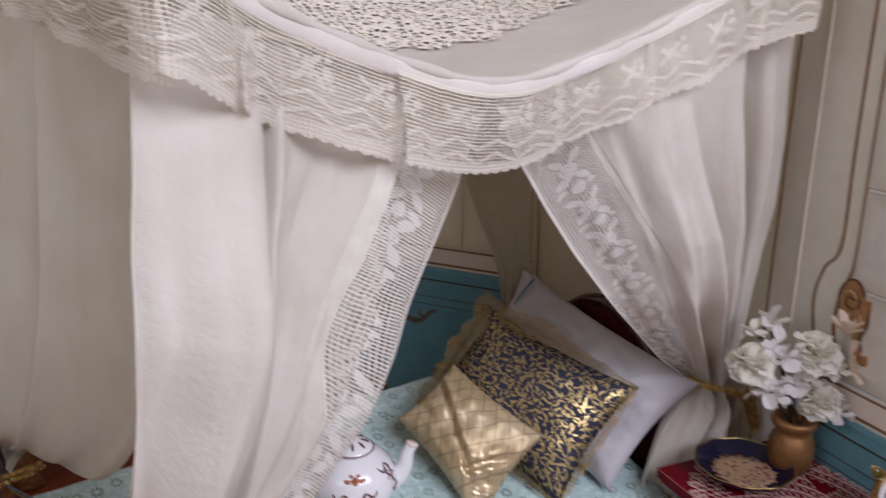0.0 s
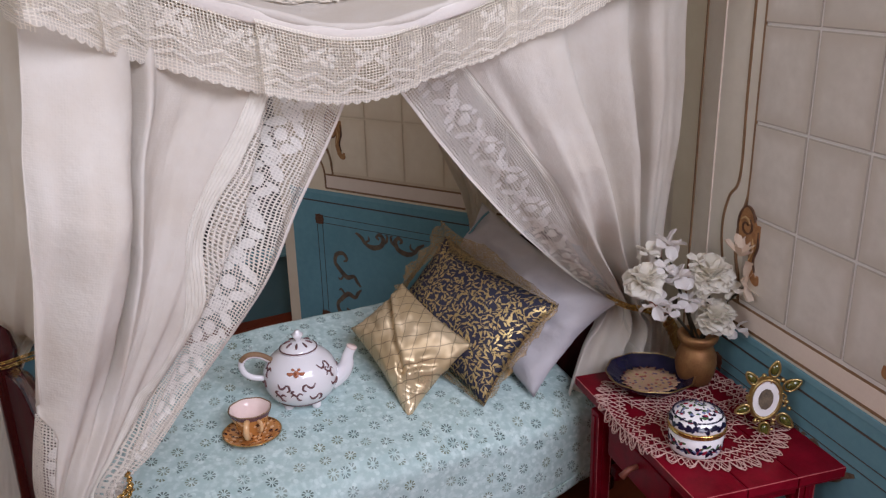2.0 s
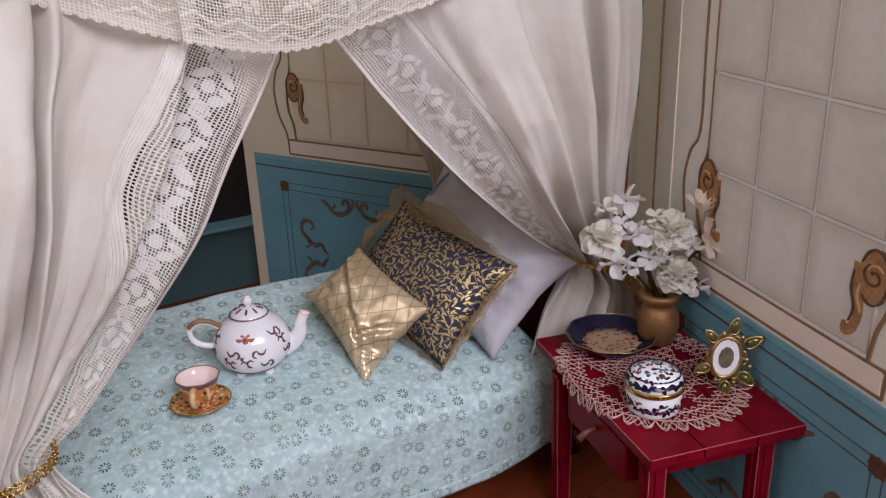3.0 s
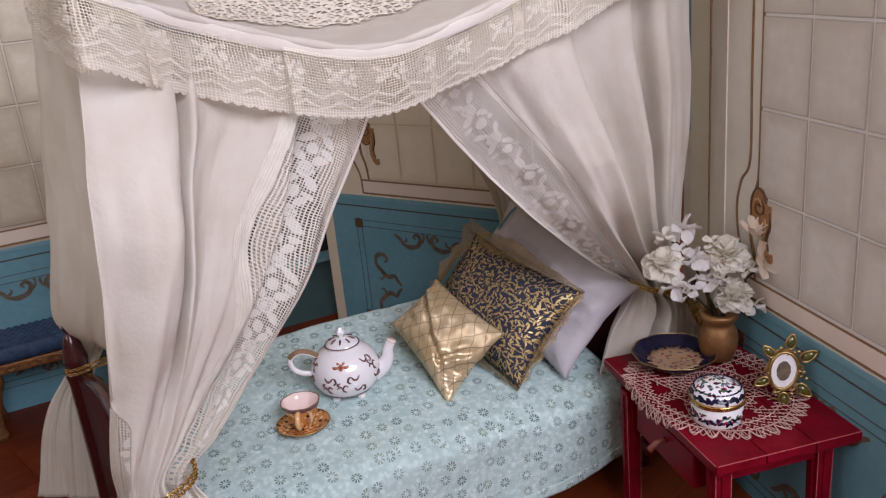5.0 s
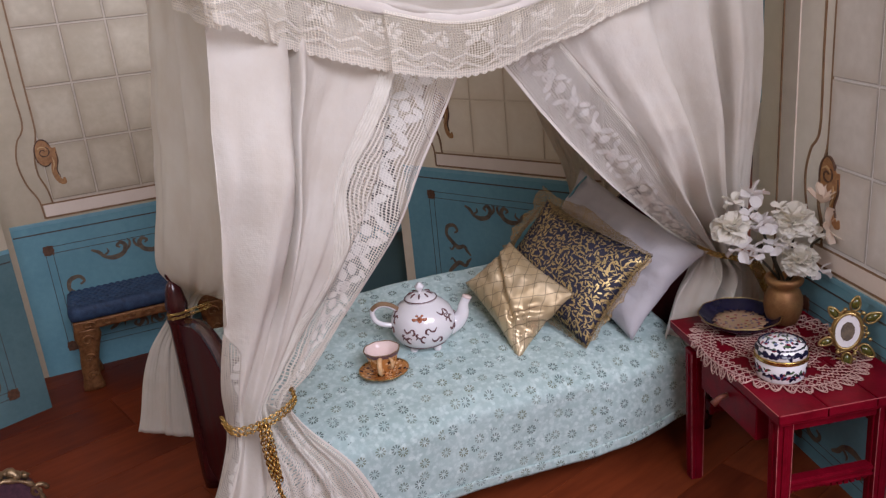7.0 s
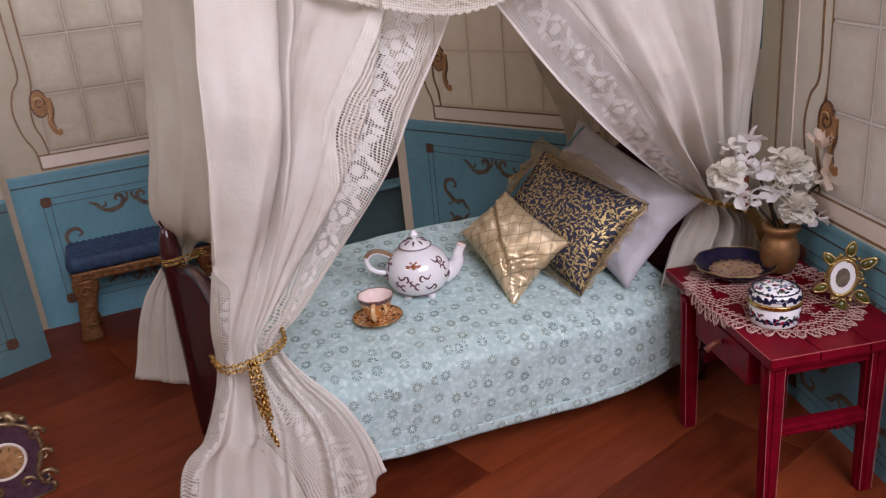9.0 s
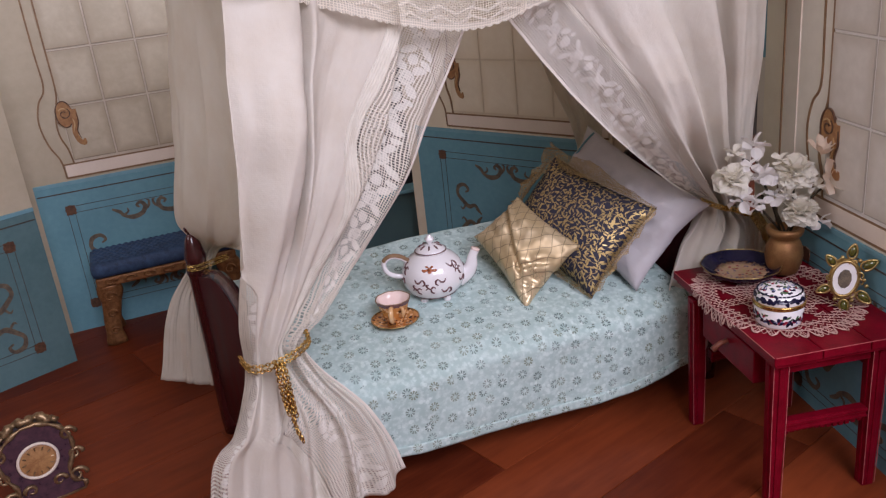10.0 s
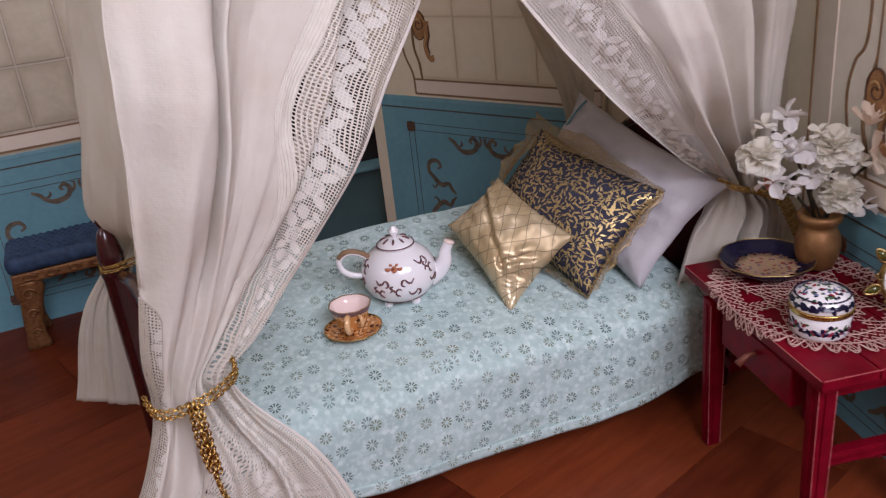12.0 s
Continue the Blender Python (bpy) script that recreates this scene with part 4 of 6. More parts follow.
def end_board(x, name, high, y0=-0.025, y1=0.28, slant=0.0, thick=0.007):
    bm = bmesh.new()
    n = 24
    front, back = [], []
    for i in range(n + 1):
        s = i / n
        y = y0 + (y1 - y0) * s
        z = 0.262 + high * math.sin(math.pi * s) ** 1.4
        xx = x + slant * (1 - s)
        front.append((bm.verts.new((xx - thick, y, 0.04)), bm.verts.new((xx - thick, y, z))))
        back.append((bm.verts.new((xx + thick, y, 0.04)), bm.verts.new((xx + thick, y, z))))
    for i in range(n):
        bm.faces.new((front[i][0], front[i + 1][0], front[i + 1][1], front[i][1]))
        bm.faces.new((back[i][1], back[i + 1][1], back[i + 1][0], back[i][0]))
        bm.faces.new((front[i][1], front[i + 1][1], back[i + 1][1], back[i][1]))
    bmesh.ops.recalc_face_normals(bm, faces=bm.faces)
    part(name, bm, BOARD_WOOD, bed, smooth=False)
    part("rim", tube([(x + slant * (1 - i / n), y0 + (y1 - y0) * i / n, 0.262 + high * math.sin(math.pi * i / n) ** 1.4) for i in range(n + 1)], 0.0095, 8), MAHOGANY, bed, smooth=True)


end_board(0.006, "footboard", 0.035, -0.03, 0.28, 0.03, 0.01)
end_board(0.675, "headboard", 0.08, 0.03)
part("side_rail", slab(0.0, 0.68, 0.022, 0.034, 0.07, 0.12, 0.003), MAHOGANY, bed)
part("side_rail", slab(0.0, 0.668, 0.27, 0.282, 0.07, 0.12, 0.003), MAHOGANY, bed)
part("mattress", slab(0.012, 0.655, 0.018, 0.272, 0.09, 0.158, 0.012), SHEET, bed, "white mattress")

# the coverlet lies over the mattress and hangs down at the front


DROP = [(0.0, 0.112), (0.23, 0.116), (0.35, 0.124), (0.64, 0.133), (0.85, 0.124), (0.96, 0.113), (1.0, 0.11)]


def coverlet_f(s, t):
    x = 0.024 + 0.616 * s
    drop = spline(DROP, s)[0]
    total = 0.3 + drop
    d = t * total
    wob = 0.0025 * noise.noise(Vector((s * 7, t * 6, 1.0))) + 0.0012 * noise.noise(Vector((s * 21, t * 17, 4.0)))
    if d < 0.3:
        y = 0.315 - d
        z = top_z(x, y) + wob - 0.006 * max(0, (0.04 - y) / 0.04) ** 2 - 0.025 * max(0.0, (y - 0.293) / 0.022) ** 2
        p = Vector((x, y, z))
    else:
        e = d - 0.3
        ang = min(1.0, e / 0.03)
        y = 0.015 - 0.019 * math.sin(ang * math.pi / 2) + 0.004 * math.sin(11 * s + 2.0) * (e / drop) + 0.004 * noise.noise(Vector((s * 9, 0.4 * t, 2.0))) * (e / drop) + wob
        z = top_z(x, 0.0) - 0.003 - 0.019 * (1 - math.cos(ang * math.pi / 2)) - max(0.0, e - 0.03)
        p = Vector((x, y, z))
    return p, (x, d - 0.025)


coverlet = tagged(part("coverlet", sheet(coverlet_f, 110, 90, 0.0018), MINT, smooth=True), "mint cotton coverlet printed with small dark flower rings", "bedspread")
part("hem", sheet(lambda s, t: (coverlet_f(s, 0.965 + 0.034 * t)[0] + Vector((0, -0.0016 + 0.0005 * math.sin(60 * s), 0)), (0.3 + s * 0.6, t * 0.014)), 110, 4, 0.0008), MINT, coverlet, "", True)
tagged(part("bed_sheet", sheet(lambda s, t: (Vector((0.64 + 0.012 * s + 0.004 * math.sin(9 * t), 0.012 - 0.02 * math.sin(min(1, t * 4) * 1.57) + 0.003 * math.sin(14 * t), 0.168 - 0.1 * t)), (s * 0.02, t * 0.1)), 6, 20, 0.0015), SHEET, smooth=True), "white bed sheet showing past the coverlet", "bed sheet")


def pillow(name, corners, bulge, mat, label, seed, crease=0.004, wide=0.2, high=0.15, ns=44, nt=34, fold=()):
    """A stuffed cushion between four corners: upper left, upper right, lower right, lower left."""
    A, B, C, D = [Vector(c) for c in corners]
    nrm = ((B - A).cross(D - A)).normalized()
    if nrm.y > 0 or nrm.z < 0:
        nrm = -nrm if nrm.dot(Vector((-0.5, -0.6, 0.6))) < 0 else nrm
    bm = bmesh.new()
    lay = bm.loops.layers.uv.new("UVMap")
    sides, U = [], {}
    for sgn in (1, -1):
        rows = []
        for j in range(nt + 1):
            row = []
            for i in range(ns + 1):
                s, t = i / ns, j / nt
                a, b = 2 * s - 1, 2 * t - 1
                # edges draw in between the corners
                pin = 0.045
                s2 = s - pin * a * (1 - b * b) * abs(a)
                t2 = t - pin * b * (1 - a * a) * abs(b)
                p = A.lerp(B, s2).lerp(D.lerp(C, s2), t2)
                h = max(0.0, (1 - a * a)) ** 0.55 * max(0.0, (1 - b * b)) ** 0.55
                w = crease * (noise.noise(Vector((s * 4 + seed, t * 4, seed))) + 0.6 * noise.noise(Vector((s * 9, t * 9 + seed, seed + 3))) + 0.3 * noise.noise(Vector((s * 19 + t * 9, t * 7 + seed, seed + 5))))
                for s0, t0, s1, t1, deep in fold:
                    # a pressed crease with a raised lip beside it
                    dx, dy = s1 - s0, t1 - t0
                    f = min(1.0, max(0.0, ((s - s0) * dx + (t - t0) * dy) / (dx * dx + dy * dy)))
                    off = ((s - s0) * dy - (t - t0) * dx) / math.hypot(dx, dy)
                    far = math.hypot(s - s0 - f * dx, t - t0 - f * dy)
                    w += deep * (0.9 * math.exp(-((off - 0.05) / 0.035) ** 2) - math.exp(-(off / 0.028) ** 2)) * math.exp(-((far - abs(off)) / 0.08) ** 2)
                p = p + nrm * (sgn * bulge * h + w * min(1.0, h * 2.5))
                row.append((p, (s * wide, t * high)))
            rows.append(row)
        sides.append(rows)
    VV = []
    for sgn, rows in zip((1, -1), sides):
        vs = []
        for j in range(nt + 1):
            r = []
            for i in range(ns + 1):
                edge = i in (0, ns) or j in (0, nt)
                if sgn == -1 and edge:
                    v = VV[0][j][i]
                else:
                    v = bm.verts.new(rows[j][i][0])
                    U[v] = rows[j][i][1]
                r.append(v)
            vs.append(r)
        VV.append(vs)
        for j in range(nt):
            for i in range(ns):
                q = (vs[j][i], vs[j + 1][i], vs[j + 1][i + 1], vs[j][i + 1])
                if len(set(q)) == 4:
                    bm.faces.new(q if sgn == 1 else q[::-1])
    for fc in bm.faces:
        for lp in fc.loops:
            lp[lay].uv = U[lp.vert]
    bmesh.ops.recalc_face_normals(bm, faces=bm.faces)
    return tagged(part(name, bm, mat, smooth=True), label, "pillow"), (A, B, C, D, nrm)


WHITE_C = ((0.636, 0.262, 0.366), (0.662, -0.006, 0.297), (0.562, 0.03, 0.178), (0.55, 0.27, 0.235))
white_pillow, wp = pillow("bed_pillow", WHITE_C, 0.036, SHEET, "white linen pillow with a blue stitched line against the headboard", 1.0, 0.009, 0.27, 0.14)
NAVY_C = ((0.556, 0.232, 0.338), (0.6, 0.032, 0.293), (0.496, 0.042, 0.18), (0.458, 0.235, 0.236))
navy_pillow, nv = pillow("cushion", NAVY_C, 0.037, BROCADE, "navy cushion with gold leaf print and organza edge", 2.0, 0.004, 0.21, 0.15)
GOLD_C = ((0.466, 0.192, 0.3), (0.502, 0.076, 0.248), (0.403, 0.065, 0.178), (0.39, 0.192, 0.254))
gold_pillow, gd = pillow("cushion", GOLD_C, 0.03, LAME, "creased shiny gold cushion with dark diamond lattice", 3.0, 0.006, 0.115, 0.1, fold=((0.02, 0.3, 0.62, 0.72, 0.007), (0.98, 0.35, 0.72, 0.75, 0.004), (0.85, 0.95, 0.62, 0.66, 0.003)))

# ---------------------------------------------------------------- curtains of the canopy
def key(t, L, R, amp, sag, down):
    return (t, *L, *R, amp, sag, down)


LEFT = [key(0.0, (0.056, -0.07, 0.70), (0.345, -0.004, 0.62), 0.0035, 0.0, 0.0),
        key(0.17, (0.047, -0.083, 0.62), (0.322, -0.006, 0.585), 0.009, 0.0, 0.07),
        key(0.33, (0.036, -0.098, 0.55), (0.266, -0.024, 0.502), 0.015, 0.0, 0.15),
        key(0.5, (0.026, -0.1, 0.46), (0.212, -0.046, 0.43), 0.016, 0.0, 0.25),
        key(0.62, (0.018, -0.098, 0.385), (0.148, -0.036, 0.348), 0.013, 0.0, 0.33),
        key(0.7, (0.008, -0.092, 0.325), (0.102, -0.046, 0.308), 0.013, 0.0, 0.39),
        key(0.745, (0.006, -0.086, 0.288), (0.07, -0.062, 0.29), 0.012, 0.0, 0.42),
        key(0.79, (-0.002, -0.094, 0.262), (0.082, -0.072, 0.255), 0.014, 0.0, 0.45),
        key(0.87, (-0.026, -0.105, 0.222), (0.128, -0.085, 0.195), 0.013, 0.0, 0.51),
        key(0.94, (-0.055, -0.108, 0.19), (0.152, -0.088, 0.14), 0.013, 0.0, 0.57),
        key(1.0, (-0.078, -0.112, 0.06), (0.163, -0.088, 0.1), 0.013, 0.015, 0.63)]
RIGHT = [key(0.0, (0.352, -0.004, 0.62), (0.716, -0.03, 0.74), 0.004, 0.0, 0.0),
         key(0.14, (0.376, -0.004, 0.578), (0.717, -0.028, 0.637), 0.009, 0.0, 0.05),
         key(0.34, (0.45, 0.0, 0.488), (0.717, -0.027, 0.516), 0.014, 0.0, 0.16),
         key(0.52, (0.525, 0.0, 0.407), (0.716, -0.02, 0.407), 0.015, 0.0, 0.26),
         key(0.66, (0.605, 0.006, 0.335), (0.722, -0.01, 0.332), 0.013, 0.0, 0.35),
         key(0.74, (0.664, 0.012, 0.29), (0.716, -0.004, 0.282), 0.012, 0.0, 0.40),
         key(0.8, (0.652, 0.012, 0.258), (0.752, -0.004, 0.255), 0.013, 0.0, 0.43),
         key(0.9, (0.63, 0.016, 0.215), (0.765, 0.0, 0.21), 0.011, 0.0, 0.48),
         key(1.0, (0.60, 0.018, 0.11), (0.768, 0.004, 0.11), 0.011, 0.0, 0.57)]
SIDE = [key(0.0, (0.05, 0.31, 0.72), (0.075, -0.035, 0.72), 0.007, 0.0, 0.0),
        key(0.3, (0.028, 0.31, 0.56), (0.068, -0.03, 0.56), 0.009, 0.0, 0.16),
        key(0.55, (0.008, 0.31, 0.42), (0.06, 0.0, 0.43), 0.010, 0.0, 0.31),
        key(0.66, (-0.012, 0.312, 0.335), (0.05, 0.1, 0.345), 0.008, 0.0, 0.41),
        key(0.745, (0.002, 0.308, 0.285), (0.034, 0.29, 0.288), 0.006, 0.0, 0.45),
        key(0.82, (-0.046, 0.318, 0.215), (0.004, 0.316, 0.215), 0.005, 0.0, 0.51),
        key(1.0, (-0.084, 0.315, 0.10), (-0.008, 0.30, 0.072), 0.004, 0.0, 0.64)]
BACK = [key(0.0, (0.52, 0.335, 0.71), (0.69, 0.315, 0.71), 0.004, 0.0, 0.0),
        key(0.3, (0.565, 0.335, 0.55), (0.69, 0.315, 0.55), 0.004, 0.0, 0.17),
        key(0.55, (0.61, 0.33, 0.43), (0.69, 0.312, 0.43), 0.004, 0.0, 0.3),
        key(0.78, (0.645, 0.322, 0.345), (0.692, 0.31, 0.345), 0.003, 0.0, 0.4),
        key(1.0, (0.66, 0.32, 0.24), (0.692, 0.31, 0.24), 0.006, 0.0, 0.52)]


def edge_lace(f, side, wide, tuck):
    """Splits a curtain along its free edge: returns the widths' shares by height and a map to lace metres."""
    n = 240
    edge = np.array([f(side, i / n)[0][:] for i in range(n + 1)])
    edge = np.array([np.convolve(np.pad(edge[:, k], 10, mode="reflect", reflect_type="odd"), np.ones(21) / 21, mode="valid") for k in range(3)]).T
    run = np.concatenate(([0.0], np.cumsum(np.linalg.norm(np.diff(edge, axis=0), axis=1))))
    tan = np.gradient(edge, axis=0)
    tan /= np.linalg.norm(tan, axis=1)[:, None]
    far = np.array([f(1 - side, i / n)[0][:] for i in range(n + 1)]) - edge
    flat = np.linalg.norm(far - tan * np.sum(far * tan, axis=1)[:, None], axis=1)
    flat = np.convolve(np.pad(flat, 12, mode="edge"), np.ones(25) / 25, mode="valid")

    def share(t, w):
        # the band is gathered towards the tie
        k = min(1.0, max(0.0, (t - 0.33) / 0.27))
        w *= 1.0 - 0.42 * k * k * (3 - 2 * k) * min(1.0, max(0.0, (0.88 - t) / 0.1))
        return min(w * 7.5, w / float(np.interp(t * n, range(n + 1), flat)))

    def lay(p):
        q = np.array(p[:])
        k = int(np.argmin(np.sum((edge - q) ** 2, axis=1)))
        along = float(np.dot(q - edge[k], tan[k]))
        return float(np.linalg.norm(q - edge[k] - tan[k] * along)), float(run[k]) + along

    def strip(w0, w1):
        def g(s, t):
            a, b = share(t, w0), share(t, w1)
            x = a + (b - a) * s
            p = f(x if side == 0.0 else 1.0 - x, t)[0]
            return p, (w0 + (w1 - w0) * s, lay(p)[1])
        return g
    return share, strip


def curtain(name, keys, folds, width, seed, label, side=None, mat=None, ns=170, nt=110, skirt=False, belly=0.0, pleats=None):
    """A tied-back curtain; side: the end of its width that is edged with lace."""
    c = thing(name, pose(0, 0, 0), label, "curtain", "canopy curtains")
    f = drape(keys, folds, width, seed, 0.745, side, 0.36 if side == 1.0 else 0.22, belly, pleats)
    if side is None:
        part("cloth", sheet(f, ns, nt, 0.0009), mat or WHITE, c, "", True)
        return c
    rim_w, lace_w, tuck_w = (0.003, 0.056, 0.062) if side == 0.0 else (0.003, 0.088, 0.1)
    share, strip = edge_lace(f, side, lace_w, tuck_w)
    part("selvage", sheet(strip(0.0, rim_w), 4, nt * 2, 0.0006), LACE_EDGE, c, "dense lace selvage", True)
    low = 0.745
    part("lace_band", sheet(strip(rim_w, lace_w), 40, nt * 2, 0.0, 0.0, 1.0, 0.0, low), LACE if side == 1.0 else LACE_SLIM, c, "ivory filet lace band", True)
    part("band_end", sheet(strip(rim_w, lace_w), 30, 60, 0.0005, 0.0, 1.0, low, 1.0), LACE_DENSE if side == 1.0 else WHITE, c, "", True)
    part("tuck_band", sheet(strip(lace_w, tuck_w), 20, nt * 2, 0.0006), TUCKS, c, "ivory tucked cotton band", True)

    def rest(s, t):
        a = share(t, tuck_w)
        lo = 0.09 * min(1.0, max(0.0, (t - 0.6) / 0.04)) if skirt else 0.0
        x = a + (1.0 - lo - a) * s
        return f(x if side == 0.0 else 1.0 - x, t)
    part("cloth", sheet(rest, ns, nt, 0.0005), mat or WHITE, c, "", True)
    if skirt:
        part("lace_band", sheet(f, 24, nt, 0.0, 0.0, 0.09, 0.62, 1.0), LACE_DENSE, c, "ivory filet lace band", True)
    return c


curtain("canopy_curtain", LEFT, 3.3, 0.42, 0.4, "white cotton curtain with lace edge gathered by a gold chain", 1.0, skirt=True,
        pleats=[(0.0, 0.0), (0.06, 0.5), (0.15, 1.0), (0.22, 0.75), (0.255, -0.35), (0.29, 0.55), (0.33, 0.25), (0.42, -0.1), (0.52, 0.1), (0.6, 0.55), (0.66, 1.0), (0.685, -0.5), (0.73, -0.85), (0.8, -0.3), (0.88, 0.1), (1.0, 0.0)])
curtain("canopy_curtain", RIGHT, 4.3, 0.42, 1.7, "white cotton curtain with lace edge tied back beside the table", 0.0, belly=0.022,
        pleats=[(0.0, 0.0), (0.16, 0.1), (0.24, 0.2), (0.31, 0.5), (0.39, 0.75), (0.46, 0.7), (0.5, 0.1), (0.53, -0.6), (0.6, -0.7), (0.66, 0.15), (0.72, 0.65), (0.75, 0.35), (0.77, -0.9), (0.8, -0.8), (0.825, 0.4), (0.9, 0.6), (1.0, 0.1)])
curtain("canopy_curtain", SIDE, 1.3, 0.40, 2.9, "ivory cotton side curtain tied to the foot post", None, IVORY)
curtain("canopy_curtain", BACK, 1.6, 0.26, 4.1, "ivory cotton back curtain hanging behind the pillows", None, IVORY)

# ---------------------------------------------------------------- canopy: rim, top cloth, lace valance
canopy = thing("bed_canopy", pose(0, 0, 0), "white cotton canopy with cream filet lace valance", "canopy")
RIM = [(0.0, 0.05, 0.30, 0.755), (0.25, 0.05, 0.02, 0.742), (0.315, 0.048, -0.075, 0.728), (0.34, 0.06, -0.1, 0.723), (0.42, 0.13, -0.068, 0.695), (0.5, 0.225, -0.056, 0.662), (0.57, 0.308, -0.056, 0.644),
       (0.64, 0.40, -0.052, 0.659), (0.73, 0.505, -0.056, 0.693), (0.80, 0.60, -0.062, 0.728), (0.865, 0.675, -0.068, 0.748), (0.9, 0.695, -0.04, 0.752), (1.0, 0.705, 0.28, 0.76)]


def rim(t):
    return Vector(spline(RIM, t))


part("rim", tube([rim(i / 80) for i in range(81)], [0.0042 + 0.0008 * math.sin(i * 1.7) for i in range(81)], 8), WHITE, canopy, "rolled cotton hem", True)


def canopy_top(s, t, lift=0.0):
    a, b = rim(0.3 + 0.7 * s), Vector((0.06 + 0.68 * s, 0.31, 0.735))
    ripple = 0.003 * math.sin(14 * s + 3 * t) * math.sin(math.pi * t)
    return a.lerp(b, t) + Vector((0, 0, lift + ripple - 0.02 * 4 * t * (1 - t))), (s * 0.75, t * 0.4)


part("top_cloth", sheet(canopy_top, 60, 24, 0.0012), WHITE, canopy, "", True)


def valance(t0, t1, high, out, seed, folds=1.2, slant=0.0, zshift=0.0):
    """One strip of filet lace hanging from the rim."""
    def f(s, t):
        p = rim(t0 + (t1 - t0) * s)
        q = rim(min(1, t0 + (t1 - t0) * s + 0.01)) - p
        nrm = Vector((q.y, -q.x, 0)).normalized()
        hem = 0.0022 * abs(math.sin(s * (t1 - t0) * 420)) if t > 0.985 else 0
        w = t ** 0.8 * (0.006 * math.sin(2 * math.pi * folds * s + seed) + 0.002 * math.sin(2 * math.pi * folds * 2.7 * s + seed))
        down = 0.007 + (high - 0.007 + slant * (s - 0.5)) * t + hem
        return p + nrm * (out + 0.004 * math.sin(t * 2.6) + w) + Vector((0, 0, zshift - down)), (s * (t1 - t0) * 1.15 + seed, t * high)
    part("lace_strip", sheet(f, 130, 30), VALANCE, canopy, "cream filet lace strip", True)


part("hem_band", sheet(lambda s, t: (rim(0.02 + 0.97 * s) + Vector((0.0, -0.0032 - 0.001 * math.sin(math.pi * t) - 0.0008 * math.sin(70 * s), -(0.011 + 0.0012 * math.sin(31 * s)) * t)), (s * 1.1, t * 0.017)), 220, 6, 0.0008), LACE_EDGE, canopy, "stitched cotton band", True)
for a, b, h, o, sd, fo in ((0.02, 0.34, 0.062, 0.002, 0.3, 3.0), (0.335, 0.39, 0.062, 0.006, 0.9, 0.5), (0.385, 0.50, 0.064, 0.003, 1.5, 1.4), (0.495, 0.615, 0.061, 0.007, 2.3, 0.4),
                           (0.61, 0.70, 0.058, 0.003, 3.1, 1.0), (0.69, 0.80, 0.062, 0.007, 3.7, 1.3), (0.79, 0.99, 0.066, 0.004, 4.4, 2.0)):
    valance(a, b, h, o, sd, fo, slant=0.006 * math.sin(sd * 2.1))
part("guipure_trim", sheet(lambda s, t: canopy_top(0.22 + 0.62 * s, 0.3 + 0.4 * abs(s - 0.42) - 0.035 * abs(math.sin(s * 34)) * (1 - t) + (0.62 - 0.3 * abs(s - 0.42)) * t * 0.75, 0.004), 160, 24), GUIPURE, canopy, "cream guipure lace trim", True)

# blue stitched line and organza edge
def pillow_face(s, t, lift=0.002):
    """A point on the white pillow's front."""
    A, B, C, D, nrm = wp
    a, b = 2 * s - 1, 2 * t - 1
    h = max(0.0, 1 - a * a) ** 0.55 * max(0.0, 1 - b * b) ** 0.55
    return A.lerp(B, s).lerp(D.lerp(C, s), t) + nrm * (0.036 * h + lift)


part("stitched_line", tube([pillow_face(0.1, 0.03 + 0.06 * i) for i in range(10)], 0.0017, 5), BLUE_BOARD, white_pillow, "blue stitched line", True)


def organza(cs, wide, seed):
    """A sheer gathered net that lies over a cushion's rim and stands out round it."""
    A, B, C, D, nrm = cs
    loop = []
    for p, q in ((A, B), (B, C), (C, D), (D, A)):
        loop += [p.lerp(q, i / 36) for i in range(36)]
    mid = (A + B + C + D) / 4
    bm = bmesh.new()
    rows = []
    for i, p in enumerate(loop):
        out = (p - mid).normalized()
        q = (i // 36) % 4
        size = wide[q] + (wide[(q + 1) % 4] - wide[q]) * (i % 36) / 36
        w = size * (0.9 + 0.22 * noise.noise(Vector((i * 1.7, seed, 0.5))) + 0.35 * noise.noise(Vector((i * 0.16, seed, 2.5))))
        along = abs((i % 36) / 18 - 1.0)
        row = []
        for k in range(5):
            g = 0.24 * (1 - k / 4) * min(1.0, size / 0.016)
            h = max(0.0, 1 - (1 - 2 * g) ** 2) ** 0.55 * max(0.0, 1 - along * along) ** 0.55
            row.append(bm.verts.new(p.lerp(mid, g) + nrm * (0.037 * h + 0.0015 + 0.0008 * math.sin(i * 1.3 + k))))
        for k in range(1, 4):
            f = k / 3
            row.append(bm.verts.new(p + out * w * f + nrm * (0.004 * f * math.sin(i * 0.9 + seed) + 0.002 * f * math.sin(i * 2.1) + 0.002)))
        rows.append(row)
    for i in range(len(rows)):
        a, b = rows[i], rows[(i + 1) % len(rows)]
        for k in range(7):
            bm.faces.new((a[k], b[k], b[k + 1], a[k + 1]))
    return bm


part("organza_edge", organza(nv, (0.022, 0.0025, 0.002, 0.014), 1.0), ORGANZA, navy_pillow, "sheer gold organza edge", True)

